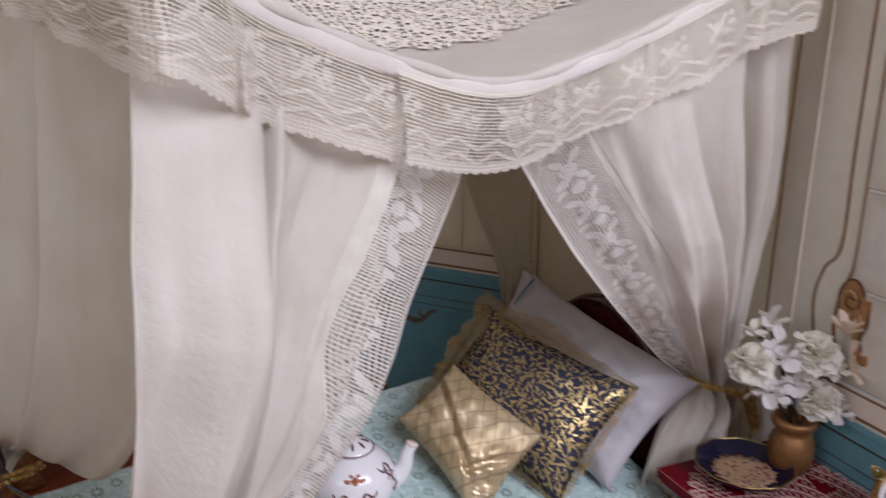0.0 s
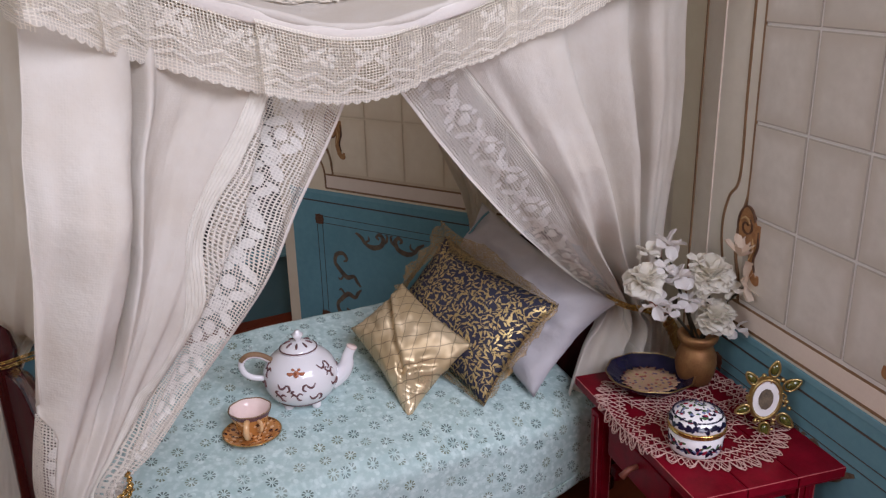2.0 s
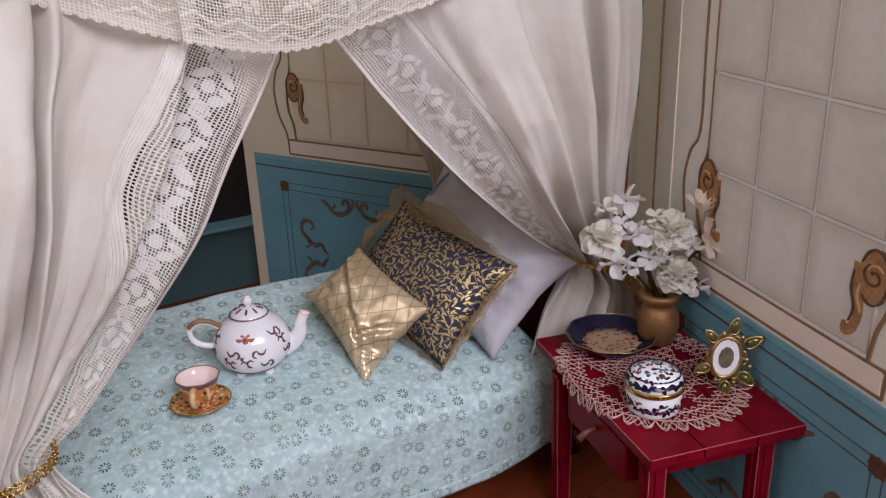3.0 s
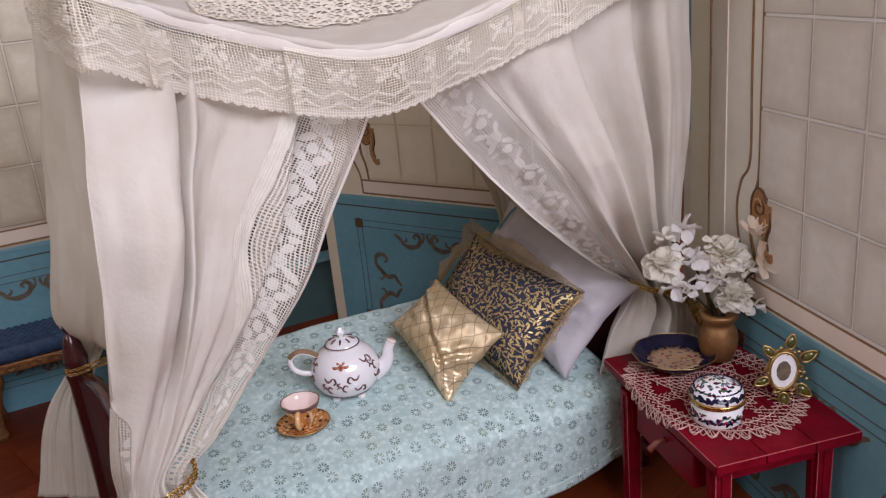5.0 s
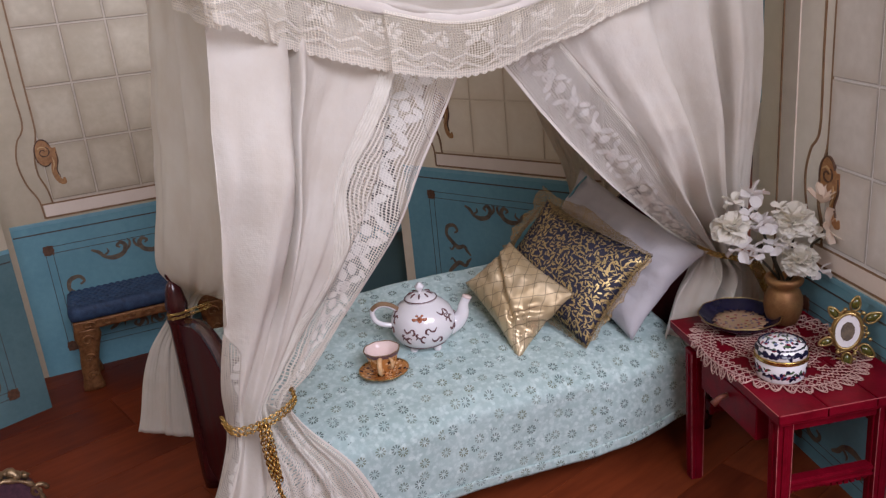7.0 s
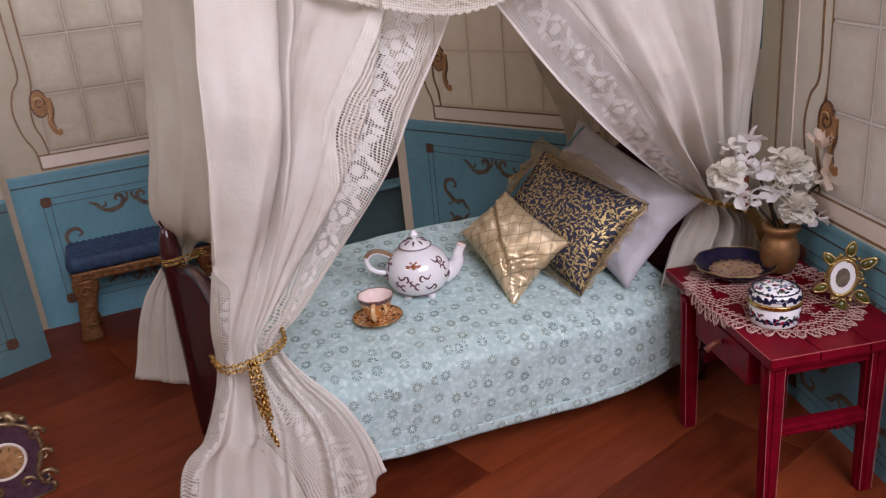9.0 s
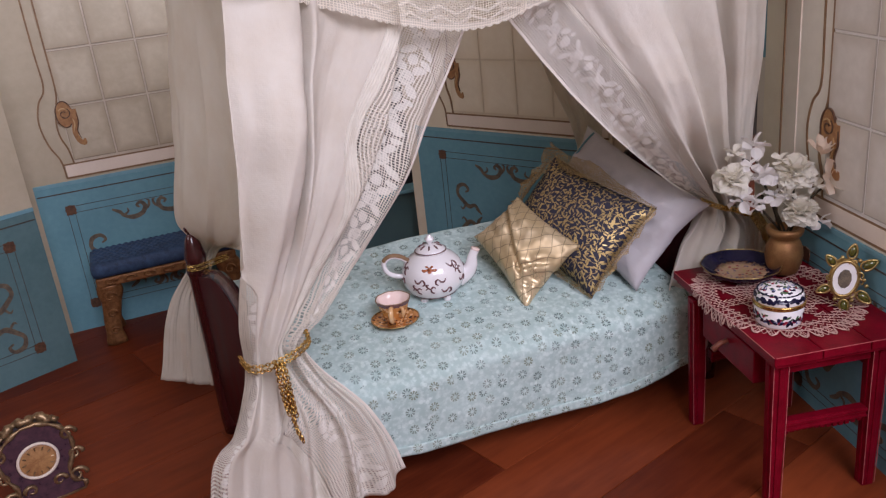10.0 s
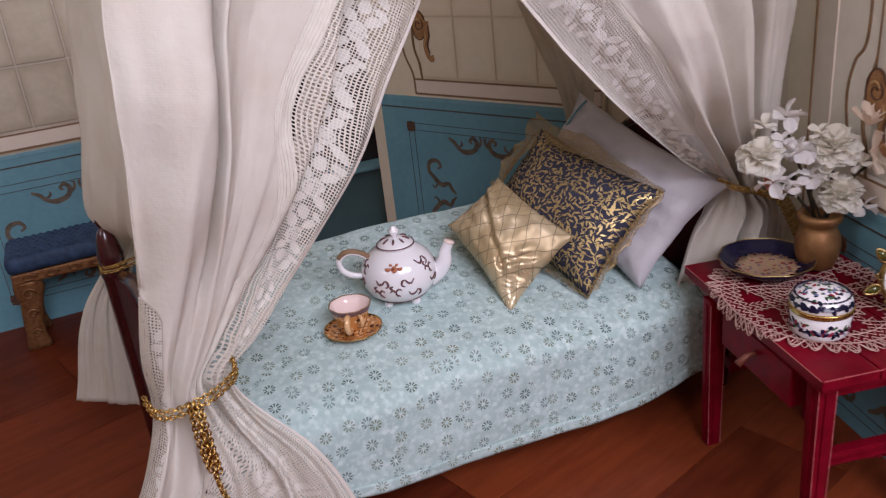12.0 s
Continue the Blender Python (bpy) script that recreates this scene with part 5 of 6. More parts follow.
# ---------------------------------------------------------------- gold chains
def chain(name, lines, label):
    """Gold chain of small links laid along smooth lines of points."""
    c = thing(name, pose(0, 0, 0), label, "tieback", "gold chain tiebacks")
    for line, pitch, size in lines:
        keys = [(i, *p) for i, p in enumerate(line)]
        pts = [Vector(spline(keys, (len(line) - 1) * i / 200)) for i in range(201)]
        bm, acc, k = bmesh.new(), 0.0, 0
        for a, b in zip(pts, pts[1:]):
            acc += (b - a).length
            if acc < pitch:
                continue
            acc, k = 0.0, k + 1
            d = (b - a).normalized()
            m = Matrix.Translation(b) @ d.to_track_quat("X", "Z").to_matrix().to_4x4() @ Matrix.Rotation(radians(90 * (k % 2) + 20), 4, "X")
            ring = [m @ Vector((size * 1.35 * math.cos(q * math.pi / 4), size * math.sin(q * math.pi / 4), 0)) for q in range(8)]
            tb = tube(ring, size * 0.36, 5, True)
            me = bpy.data.meshes.new("tmp")
            tb.to_mesh(me)
            tb.free()
            bm.from_mesh(me)
            bpy.data.meshes.remove(me)
        part("chain_strand", bm, BRASS, c, "", True)
    return c


FRONT_LOOP = [(0.074, -0.055, 0.302), (0.072, -0.088, 0.301), (0.054, -0.106, 0.299), (0.037, -0.111, 0.297), (0.02, -0.110, 0.294), (0.006, -0.104, 0.295), (0.0, -0.085, 0.3)]
chain("chain_tieback", [(FRONT_LOOP, 0.0032, 0.0019), ([(x, y - 0.0025, z - 0.0045) for x, y, z in FRONT_LOOP], 0.0032, 0.0019),
                        ([(0.031, -0.115, 0.3), (0.0305, -0.121, 0.28), (0.0315, -0.123, 0.255), (0.0335, -0.124, 0.24)], 0.0034, 0.0022),
                        ([(0.0345, -0.116, 0.301), (0.0345, -0.124, 0.28), (0.0355, -0.126, 0.255), (0.0375, -0.127, 0.225), (0.042, -0.128, 0.206)], 0.0034, 0.0022),
                        ([(0.038, -0.115, 0.3), (0.0385, -0.121, 0.28), (0.0395, -0.123, 0.255), (0.0405, -0.124, 0.236)], 0.0034, 0.0022),
                        ([(0.0345, -0.114, 0.299), (0.035, -0.119, 0.28), (0.0365, -0.121, 0.25)], 0.0034, 0.0022)], "gold chain tied round the front curtain with hanging strands")
chain("chain_tieback", [([(-0.014, 0.27, 0.284), (-0.012, 0.262, 0.283), (0.0, 0.262, 0.282), (0.014, 0.262, 0.284), (0.03, 0.258, 0.288), (0.04, 0.255, 0.291)], 0.0032, 0.0019),
                        ([(-0.014, 0.27, 0.279), (-0.012, 0.261, 0.278), (0.0, 0.260, 0.277), (0.014, 0.260, 0.279), (0.03, 0.256, 0.283), (0.04, 0.253, 0.287)], 0.0032, 0.0019)], "gold chain holding the side curtain to the foot post")
RL = [(0.655, 0.01, 0.302), (0.667, -0.012, 0.295), (0.69, -0.018, 0.287), (0.712, -0.02, 0.276), (0.735, -0.02, 0.245), (0.757, -0.018, 0.208)]
chain("chain_tieback", [([(x + dx, y + dy, z + dz2) for x, y, z in (RL if w else RL[:4])], 0.0032, 0.002) for dx, dy, dz2, w in ((0, 0, 0, 1), (0.001, -0.001, -0.004, 0))]
      + [([(x + o, y - 0.001, z + 0.5 * o) for x, y, z in RL[3:]], 0.0032, 0.0021) for o in (0.003, 0.007, 0.011)], "gold chain braid tying the curtain beside the table")

# ---------------------------------------------------------------- red table
TABLE = pose(0.54, -0.257, 0, 0, 0, -13.4)
TW, TL, TH = 0.174, 0.264, 0.21
table = thing("side_table", TABLE, "crimson painted wooden doll table with rubbed edges", "table")
for k in range(3):
    part("tabletop_board", slab(k * TW / 3 + 0.0006, (k + 1) * TW / 3 - 0.0006, 0.0, TL, TH - 0.011, TH, 0.0014), RED, table)
part("top_moulding", slab(0.004, TW - 0.004, 0.004, TL - 0.004, TH - 0.016, TH - 0.011, 0.001), RED, table)
LEGS = ((0.018, 0.024), (0.14, 0.024), (0.008, 0.205), (0.14, 0.205))
for lx, ly in LEGS:
    bm = slab(lx - 0.0095, lx + 0.0095, ly - 0.0095, ly + 0.0095, 0.0, TH - 0.016, 0.0016)
    for v in bm.verts:
        f = 1.0 - 0.2 * max(0.0, (0.13 - v.co.z) / 0.13)
        v.co.x, v.co.y = lx + (v.co.x - lx) * f, ly + (v.co.y - ly) * f
    leg = part("leg", bm, RED, table)
    for dx, dy in ((0, -1), (-1, 0)):
        bm = slab(lx + dx * 0.0102 - (0.0028 if dy else 0.001), lx + dx * 0.0102 + (0.0028 if dy else 0.001), ly + dy * 0.0102 - (0.0028 if dx else 0.001), ly + dy * 0.0102 + (0.0028 if dx else 0.001), 0.004, TH - 0.022, 0.0007)
        for v in bm.verts:
            f = 1.0 - 0.2 * max(0.0, (0.13 - v.co.z) / 0.13)
            v.co.x, v.co.y = lx + (v.co.x - lx) * f, ly + (v.co.y - ly) * f
        part("bead_moulding", bm, RED, leg)
    for ex in (-1, 1):
        part("rubbed_edge", tube([(lx + ex * 0.0076, ly - 0.0091, 0.004), (lx + ex * 0.0089, ly - 0.0093, 0.12), (lx + ex * 0.0091, ly - 0.0093, TH - 0.02)], 0.00045, 4), RUBBED, leg, "rubbed pale edge")
apron_z = (TH - 0.058, TH - 0.016)
part("apron", slab(0.028, 0.13, 0.018, 0.026, TH - 0.033, apron_z[1], 0.001), RED, table)
part("apron", slab(0.028, 0.13, 0.2, 0.208, TH - 0.05, apron_z[1], 0.001), RED, table)
part("apron", slab(0.134, 0.142, 0.034, 0.196, TH - 0.05, apron_z[1], 0.001), RED, table)
drawer = part("drawer", slab(0.004, 0.026, 0.05, 0.18, TH - 0.06, TH - 0.018, 0.0016), RED, table)
part("handle", tube([(0.004, 0.113, TH - 0.034), (-0.006, 0.113, TH - 0.036), (-0.016, 0.112, TH - 0.043)], [0.003, 0.0032, 0.0042], 8), PULL, drawer, "worn wooden pull", True)
for ly in (0.024, 0.205):
    bar = part("stretcher", slab(0.027, 0.131, ly - 0.006, ly + 0.006, 0.098, 0.112, 0.0012), RED, table)
    for z in (0.0995, 0.1072):
        part("bead_moulding", slab(0.027, 0.131, ly - 0.008, ly - 0.005, z, z + 0.0036, 0.001), RED, bar)
    bm = bmesh.new()
    for k in range(13):
        box(bm, 0.029 + k * 0.0078, 0.0345 + k * 0.0078, ly - 0.002, ly + 0.002, 0.0925 + 0.002 * math.sin(k * 0.52), 0.098)
    part("fretwork", bm, RED, table)
part("top_edge_line", tube([(0.0006, 0.002, TH - 0.0004), (0.0006, TL - 0.002, TH - 0.0004)], 0.0005, 4), RUBBED, table, "rubbed pale edge")
part("top_edge_line", tube([(0.002, 0.0006, TH - 0.0004), (TW - 0.002, 0.0006, TH - 0.0004)], 0.0005, 4), RUBBED, table, "rubbed pale edge")

# ---------------------------------------------------------------- crochet doily
doily = thing("doily", TABLE @ pose(TW / 2 - 0.006, TL / 2 + 0.01, TH + 0.0012), "pink cream crochet lace doily on the red table", "doily")
DX, DY = 0.101, 0.117


def around(f, a, lift=0.0):
    x, y = DX * f * math.cos(a), DY * f * math.sin(a)
    over = max(0.0, -x - TW / 2 + 0.004)
    return (x + over * 0.75, y, lift - over * 0.9)


def lace_ring(f0, f1, n, per=8, r=0.0008, lift=0.0004, sharp=1.0):
    pts = []
    for i in range(n * per):
        a = 2 * math.pi * i / (n * per)
        w = (0.5 - 0.5 * math.cos(a * n)) ** sharp
        pts.append(around(f0 + (f1 - f0) * w, a, lift))
    return tube(pts, r, 4, True)


def stitch(bm, p, q, r=0.00055):
    """One thread between two points of the doily."""
    P, Q = Vector(p), Vector(q)
    d = (Q - P).normalized()
    a = d.cross(Vector((0, 0, 1))).normalized() * r
    b = Vector((0, 0, r))
    ends = [[bm.verts.new(e + v) for v in (a, b, -a, -b)] for e in (P, Q)]
    for k in range(4):
        bm.faces.new((ends[0][k], ends[1][k], ends[1][(k + 1) % 4], ends[0][(k + 1) % 4]))


def worked(f, a):
    """False where the pattern leaves one of its ring of open eyes."""
    w = (a * 10 / (2 * math.pi)) % 1.0
    eye = abs(w - 0.5) / 0.3
    return not (0.47 < f < 0.68 and eye ** 2 + ((f - 0.575) / 0.095) ** 2 < 1.0)


STEP = 0.066
threads = bmesh.new()
for k in range(12):
    f0, f1, n = 0.06 + k * STEP, 0.06 + (k + 1) * STEP, 14 + 4 * k
    for i in range(n):
        a0, a1 = 2 * math.pi * i / n, 2 * math.pi * (i + 0.5) / n
        if worked((f0 + f1) / 2, a1):
            stitch(threads, around(f0, a0, 0.0004), around(f1, a1, 0.0009))
            stitch(threads, around(f1, a1, 0.0009), around(f0, 2 * math.pi * (i + 1) / n, 0.0004))
        if worked(f0, a0) and k % 2 == 0:
            stitch(threads, around(f0, a0, 0.0008), around(f0, 2 * math.pi * (i + 1) / n, 0.0008), 0.0007)
tagged(part("crochet_mesh", threads, CROCHET, doily), kind="stuff")
for f0, f1, n, r in ((0.845, 0.845, 30, 0.0007), (0.85, 1.0, 36, 0.0006), (0.85, 0.93, 72, 0.00055), (0.87, 0.97, 36, 0.00055), (0.86, 0.98, 54, 0.0005)):
    part("crochet_edging", lace_ring(f0, f1, n, 8, r, 0.0008, 0.7), CROCHET, doily)

# ---------------------------------------------------------------- things on the table
TZ = TH + 0.0026
plate = thing("plate", pose(0.659, -0.069, TZ) @ Matrix.Scale(1.06, 4), "cobalt blue plate with gilt rim and painted medallion", "plate")
part("dish", lathe([(0.0, 0.0015), (0.026, 0.0015), (0.028, 0.0), (0.03, 0.002), (0.041, 0.008), (0.0485, 0.0155), (0.0485, 0.0165), (0.047, 0.0162), (0.04, 0.0098), (0.03, 0.0045), (0.0, 0.0038)], 80, 1.0, lambda a, k: 1.0 + 0.016 * math.cos(10 * a) * (1 if 3 < k < 9 else 0.2)), COBALT, plate, "", True)
part("gilt_rim", tube([(0.0483 * (1 + 0.016 * math.cos(10 * i * math.pi / 50)) * math.cos(i * math.pi / 50), 0.0483 * (1 + 0.016 * math.cos(10 * i * math.pi / 50)) * math.sin(i * math.pi / 50), 0.0163) for i in range(100)], 0.0008, 5, True), GILT, plate, "gilt rim", True)
bm = lathe([(0.0, 0.0044), (0.014, 0.0045), (0.022, 0.0048), (0.029, 0.0066), (0.029, 0.007), (0.022, 0.0053), (0.0, 0.005)], 96, 1.0, lambda a, k: 1.0 + (0.1 * abs(math.sin(6 * a)) + 0.06 * math.sin(23 * a) if 2 < k < 5 else 0.0))
part("medallion", bm, MEDALLION, plate, "painted floral medallion", True)

pot = thing("trinket_box", pose(0.606, -0.192, TZ) @ Matrix.Scale(0.81, 4), "round white china trinket box with floral bands and gilt hinge", "trinket box")
part("body", lathe([(0.0, 0.0), (0.031, 0.0), (0.0325, 0.002), (0.034, 0.012), (0.0348, 0.029), (0.034, 0.03), (0.0, 0.03)], 56), CHINA, pot, "", True)
part("gilt_band", lathe([(0.034, 0.0292), (0.0362, 0.0295), (0.0366, 0.031), (0.0355, 0.0322), (0.0366, 0.0334), (0.0362, 0.0352), (0.034, 0.0355)], 64), BRASS, pot, "gilt hinged band", True)
lid = part("lid", lathe([(0.034, 0.0352), (0.0352, 0.0362), (0.0345, 0.043), (0.03, 0.0495), (0.02, 0.0545), (0.008, 0.057), (0.0, 0.0575)], 56), CHINA, pot, "", True)
bm = bmesh.new()
for k in range(34):
    a = 2 * math.pi * k / 34
    box(bm, -0.0022, 0.0022, -0.0009, 0.0009, -0.0014, 0.0014)
    bm.verts.ensure_lookup_table()
    bmesh.ops.transform(bm, matrix=Matrix.Rotation(a, 4, "Z") @ pose(0, -0.0302, 0.0495, 45, 0, 0), verts=bm.verts[-8:])
part("lid_dashes", bm, COBALT, lid, "cobalt dash border")
BODY = ((0.0325, 0.002), (0.034, 0.012), (0.0348, 0.029))
DOME = ((0.0352, 0.0362), (0.0345, 0.043), (0.03, 0.0495), (0.02, 0.0545), (0.008, 0.057), (0.0005, 0.0575))


def dab(bm, prof, along, az, long, wide, turn):
    """One brush dab on a turned surface; along: place on its profile, 0 to 1."""
    k = min(len(prof) - 2, int(along * (len(prof) - 1)))
    f = along * (len(prof) - 1) - k
    (r0, z0), (r1, z1) = prof[k], prof[k + 1]
    r, z = r0 + (r1 - r0) * f, z0 + (z1 - z0) * f
    side = Vector((-math.sin(az), math.cos(az), 0))
    up = Vector((math.cos(az) * (r1 - r0), math.sin(az) * (r1 - r0), z1 - z0)).normalized()
    nrm = side.cross(up).normalized()
    c = Vector((r * math.cos(az), r * math.sin(az), z)) + nrm * 0.0002
    ax, ay = side * math.cos(turn) + up * math.sin(turn), up * math.cos(turn) - side * math.sin(turn)
    rim_v = [bm.verts.new(c + ax * long * math.cos(q * math.pi / 5) + ay * wide * math.sin(q * math.pi / 5)) for q in range(10)]
    top = bm.verts.new(c + nrm * 0.0004)
    for q in range(10):
        bm.faces.new((rim_v[q], rim_v[(q + 1) % 10], top))


paint = random.Random(8)
for ink, owner, prof, count, low, high, size in ((COBALT, pot, BODY, 52, 0.34, 0.74, 0.0042), (CRIMSON_INK, pot, BODY, 20, 0.36, 0.7, 0.0036), (GREEN_INK, pot, BODY, 34, 0.3, 0.76, 0.003), (BLUE_INK, pot, BODY, 20, 0.3, 0.76, 0.0032),
                                                 (COBALT, lid, DOME, 46, 0.1, 0.24, 0.0044), (COBALT, lid, DOME, 38, 0.36, 0.85, 0.003), (CRIMSON_INK, lid, DOME, 14, 0.36, 0.85, 0.0032), (GREEN_INK, lid, DOME, 26, 0.34, 0.9, 0.003), (BLUE_INK, lid, DOME, 14, 0.5, 0.9, 0.003)):
    bm = bmesh.new()
    for k in range(count):
        az = 2 * math.pi * (k + paint.uniform(-0.3, 0.3)) / count + size * 400
        dab(bm, prof, paint.uniform(low, high), az, size * paint.uniform(0.8, 1.5), size * paint.uniform(0.4, 0.8), paint.uniform(-1.2, 1.2))
    tagged(part("painted_garland", bm, ink, owner, "painted garland", True), kind="stuff")
part("clasp", tube([(0.036 * math.cos(a), 0.036 * math.sin(a), 0.032) for a in (-0.35, -0.3)] + [(0.042 * math.cos(-0.3), 0.042 * math.sin(-0.3), 0.031)], 0.0022, 6), BRASS, pot, "gilt clasp", True)

vase = thing("vase", pose(0.711, -0.09, TZ) @ Matrix.Diagonal((0.95, 0.95, 0.9, 1)), "gold sprayed earthenware vase", "vase")
part("body", lathe([(0.0, 0.0), (0.017, 0.0), (0.0195, 0.003), (0.0238, 0.016), (0.0255, 0.028), (0.0245, 0.04), (0.0205, 0.05), (0.0185, 0.054), (0.0198, 0.057), (0.0236, 0.061), (0.0252, 0.066), (0.0242, 0.0705), (0.0185, 0.071), (0.0165, 0.066), (0.0, 0.062)], 44), BRONZE, vase, "", True)


def petal_mesh(length, wide, cup, curl_z, seed):
    """One soft petal, base at the origin, along +x."""
    def f(s, t):
        w = wide * (math.sin(math.pi * (0.06 + 0.6 * t)) if t < 0.75 else math.sin(math.pi * 0.51) * math.sqrt(max(0.02, 1 - ((t - 0.75) / 0.25) ** 2)))
        y = (s - 0.5) * w
        z = cup * (4 * (s - 0.5) ** 2) * w + curl_z * t * t + 0.0014 * math.sin(9 * s + seed) * t + 0.0009 * math.sin(5 * t + seed)
        return Vector((length * t, y, z)), (s * 0.02, t * 0.02)
    return sheet(f, 5, 7)


def bloom(flowers, centre, radius, mat, n, seed, label, up=0.5):
    """A full ruffled bloom of many petals."""
    rnd = random.Random(seed)
    bm = bmesh.new()
    for k in range(n):
        f = (k + 0.5) / n
        a = k * 2.39996
        el = math.asin(1 - f * 1.55)
        d = Vector((math.cos(a) * math.cos(el), math.sin(a) * math.cos(el), math.sin(el)))
        tb = petal_mesh(radius * rnd.uniform(0.8, 1.1), radius * rnd.uniform(0.7, 1.0), rnd.uniform(0.08, 0.28), -radius * rnd.uniform(-0.1, 0.45), k)
        me = bpy.data.meshes.new("tmp")
        tb.to_mesh(me)
        tb.free()
        q = d.to_track_quat("X", "Z").to_matrix().to_4x4() @ Matrix.Rotation(rnd.uniform(-0.7, 0.7), 4, "X")
        me.transform(Matrix.Translation(d * radius * 0.12) @ q)
        bm.from_mesh(me)
        bpy.data.meshes.remove(me)
    ob = part("bloom", bm, mat, flowers, label, True)
    ob.location = centre
    return ob


flowers = thing("flower_bouquet", pose(0, 0, 0), "cream and white silk flowers in the gold vase", "flowers")
bloom(flowers, (0.632, -0.078, 0.352), 0.021, PETAL, 70, 1, "cream ruffled bloom")
bloom(flowers, (0.708, -0.105, 0.352), 0.0225, PETAL, 74, 2, "cream ruffled bloom")
bloom(flowers, (0.712, -0.112, 0.302), 0.021, PETAL, 70, 3, "cream ruffled bloom")
bloom(flowers, (0.672, -0.09, 0.352), 0.018, LILAC, 12, 4, "white silk bloom")
bloom(flowers, (0.634, -0.095, 0.33), 0.017, LILAC, 8, 5, "white silk bloom")
bloom(flowers, (0.668, -0.075, 0.388), 0.018, LILAC, 9, 6, "white silk bloom")
bloom(flowers, (0.682, -0.1, 0.325), 0.016, LILAC, 8, 8, "white silk bloom")
bloom(flowers, (0.732, -0.128, 0.288), 0.014, LILAC, 6, 9, "white silk bloom")
bloom(flowers, (0.643, -0.07, 0.383), 0.014, PETAL, 7, 11, "cream silk bud")
for k, p in enumerate(((0.652, -0.088, 0.368), (0.69, -0.1, 0.372), (0.655, -0.095, 0.325), (0.695, -0.11, 0.328), (0.65, -0.1, 0.318), (0.728, -0.12, 0.335))):
    bloom(flowers, p, 0.012, (LILAC, PETAL)[k % 2], 6, 20 + k, "small white silk floret")


def lily(centre, aim, length, seed):
    bm = bmesh.new()
    for k in range(6):
        tb = petal_mesh(length, length * 0.42, 0.3, length * 0.1, k + seed)
        me = bpy.data.meshes.new("tmp")
        tb.to_mesh(me)
        tb.free()
        me.transform(Vector(aim).to_track_quat("Z", "X").to_matrix().to_4x4() @ Matrix.Rotation(k * math.pi / 3 + seed, 4, "Z") @ Matrix.Rotation(radians(-38 - 10 * (k % 2)), 4, "Y"))
        bm.from_mesh(me)
        bpy.data.meshes.remove(me)
    ob = part("bloom", bm, BLUSH, flowers, "blush silk lily", True)
    ob.location = centre


lily((0.752, -0.118, 0.338), (-0.3, -0.8, 0.4), 0.036, 0.4)
lily((0.742, -0.112, 0.372), (-0.1, -0.3, 1.0), 0.026, 1.1)
for k, p in enumerate(((0.632, -0.078, 0.345), (0.708, -0.105, 0.345), (0.712, -0.112, 0.295), (0.672, -0.09, 0.345), (0.752, -0.118, 0.335), (0.668, -0.075, 0.38), (0.684, -0.1, 0.32))):
    b0 = Vector((0.706 + 0.006 * math.sin(k * 2), -0.096 + 0.006 * math.cos(k * 2), 0.278))
    m1 = b0.lerp(Vector(p), 0.5) + Vector((0.004 * math.sin(k), 0.003, 0.004))
    part("stem", tube([b0 - Vector((0, 0, 0.008)), m1, Vector(p)], 0.0016, 6), STEM, flowers, "dark stem", True)
for p, a in (((0.668, -0.088, 0.315), 40), ((0.678, -0.09, 0.30), 150), ((0.66, -0.084, 0.365), 90), ((0.69, -0.1, 0.345), -30)):
    lf = part("leaf", petal_mesh(0.02, 0.009, 0.3, -0.004, a), STEM, flowers, "dark leaf", True)
    lf.matrix_basis = pose(*p, 20, -30, a)

frame_thing = thing("photo_frame", pose(0.693, -0.205, TZ, 0, 0, -42) @ Matrix.Scale(0.84, 4), "small gilt easel frame set with olive enamel leaves", "picture frame")
FM = pose(0, 0, 0.042, -10, 9, 0)


def oval(rx, rz, y0, y1, n=40):
    bm = bmesh.new()
    a = [bm.verts.new((rx * math.cos(2 * math.pi * k / n), y0, rz * math.sin(2 * math.pi * k / n))) for k in range(n)]
    b = [bm.verts.new((rx * math.cos(2 * math.pi * k / n), y1, rz * math.sin(2 * math.pi * k / n))) for k in range(n)]
    bm.faces.new(a)
    bm.faces.new(b[::-1])
    for k in range(n):
        bm.faces.new((a[k], b[k], b[(k + 1) % n], a[(k + 1) % n]))
    bmesh.ops.recalc_face_normals(bm, faces=bm.faces)
    return bm


def on_frame(ob):
    ob.matrix_basis = FM @ ob.matrix_basis
    return ob


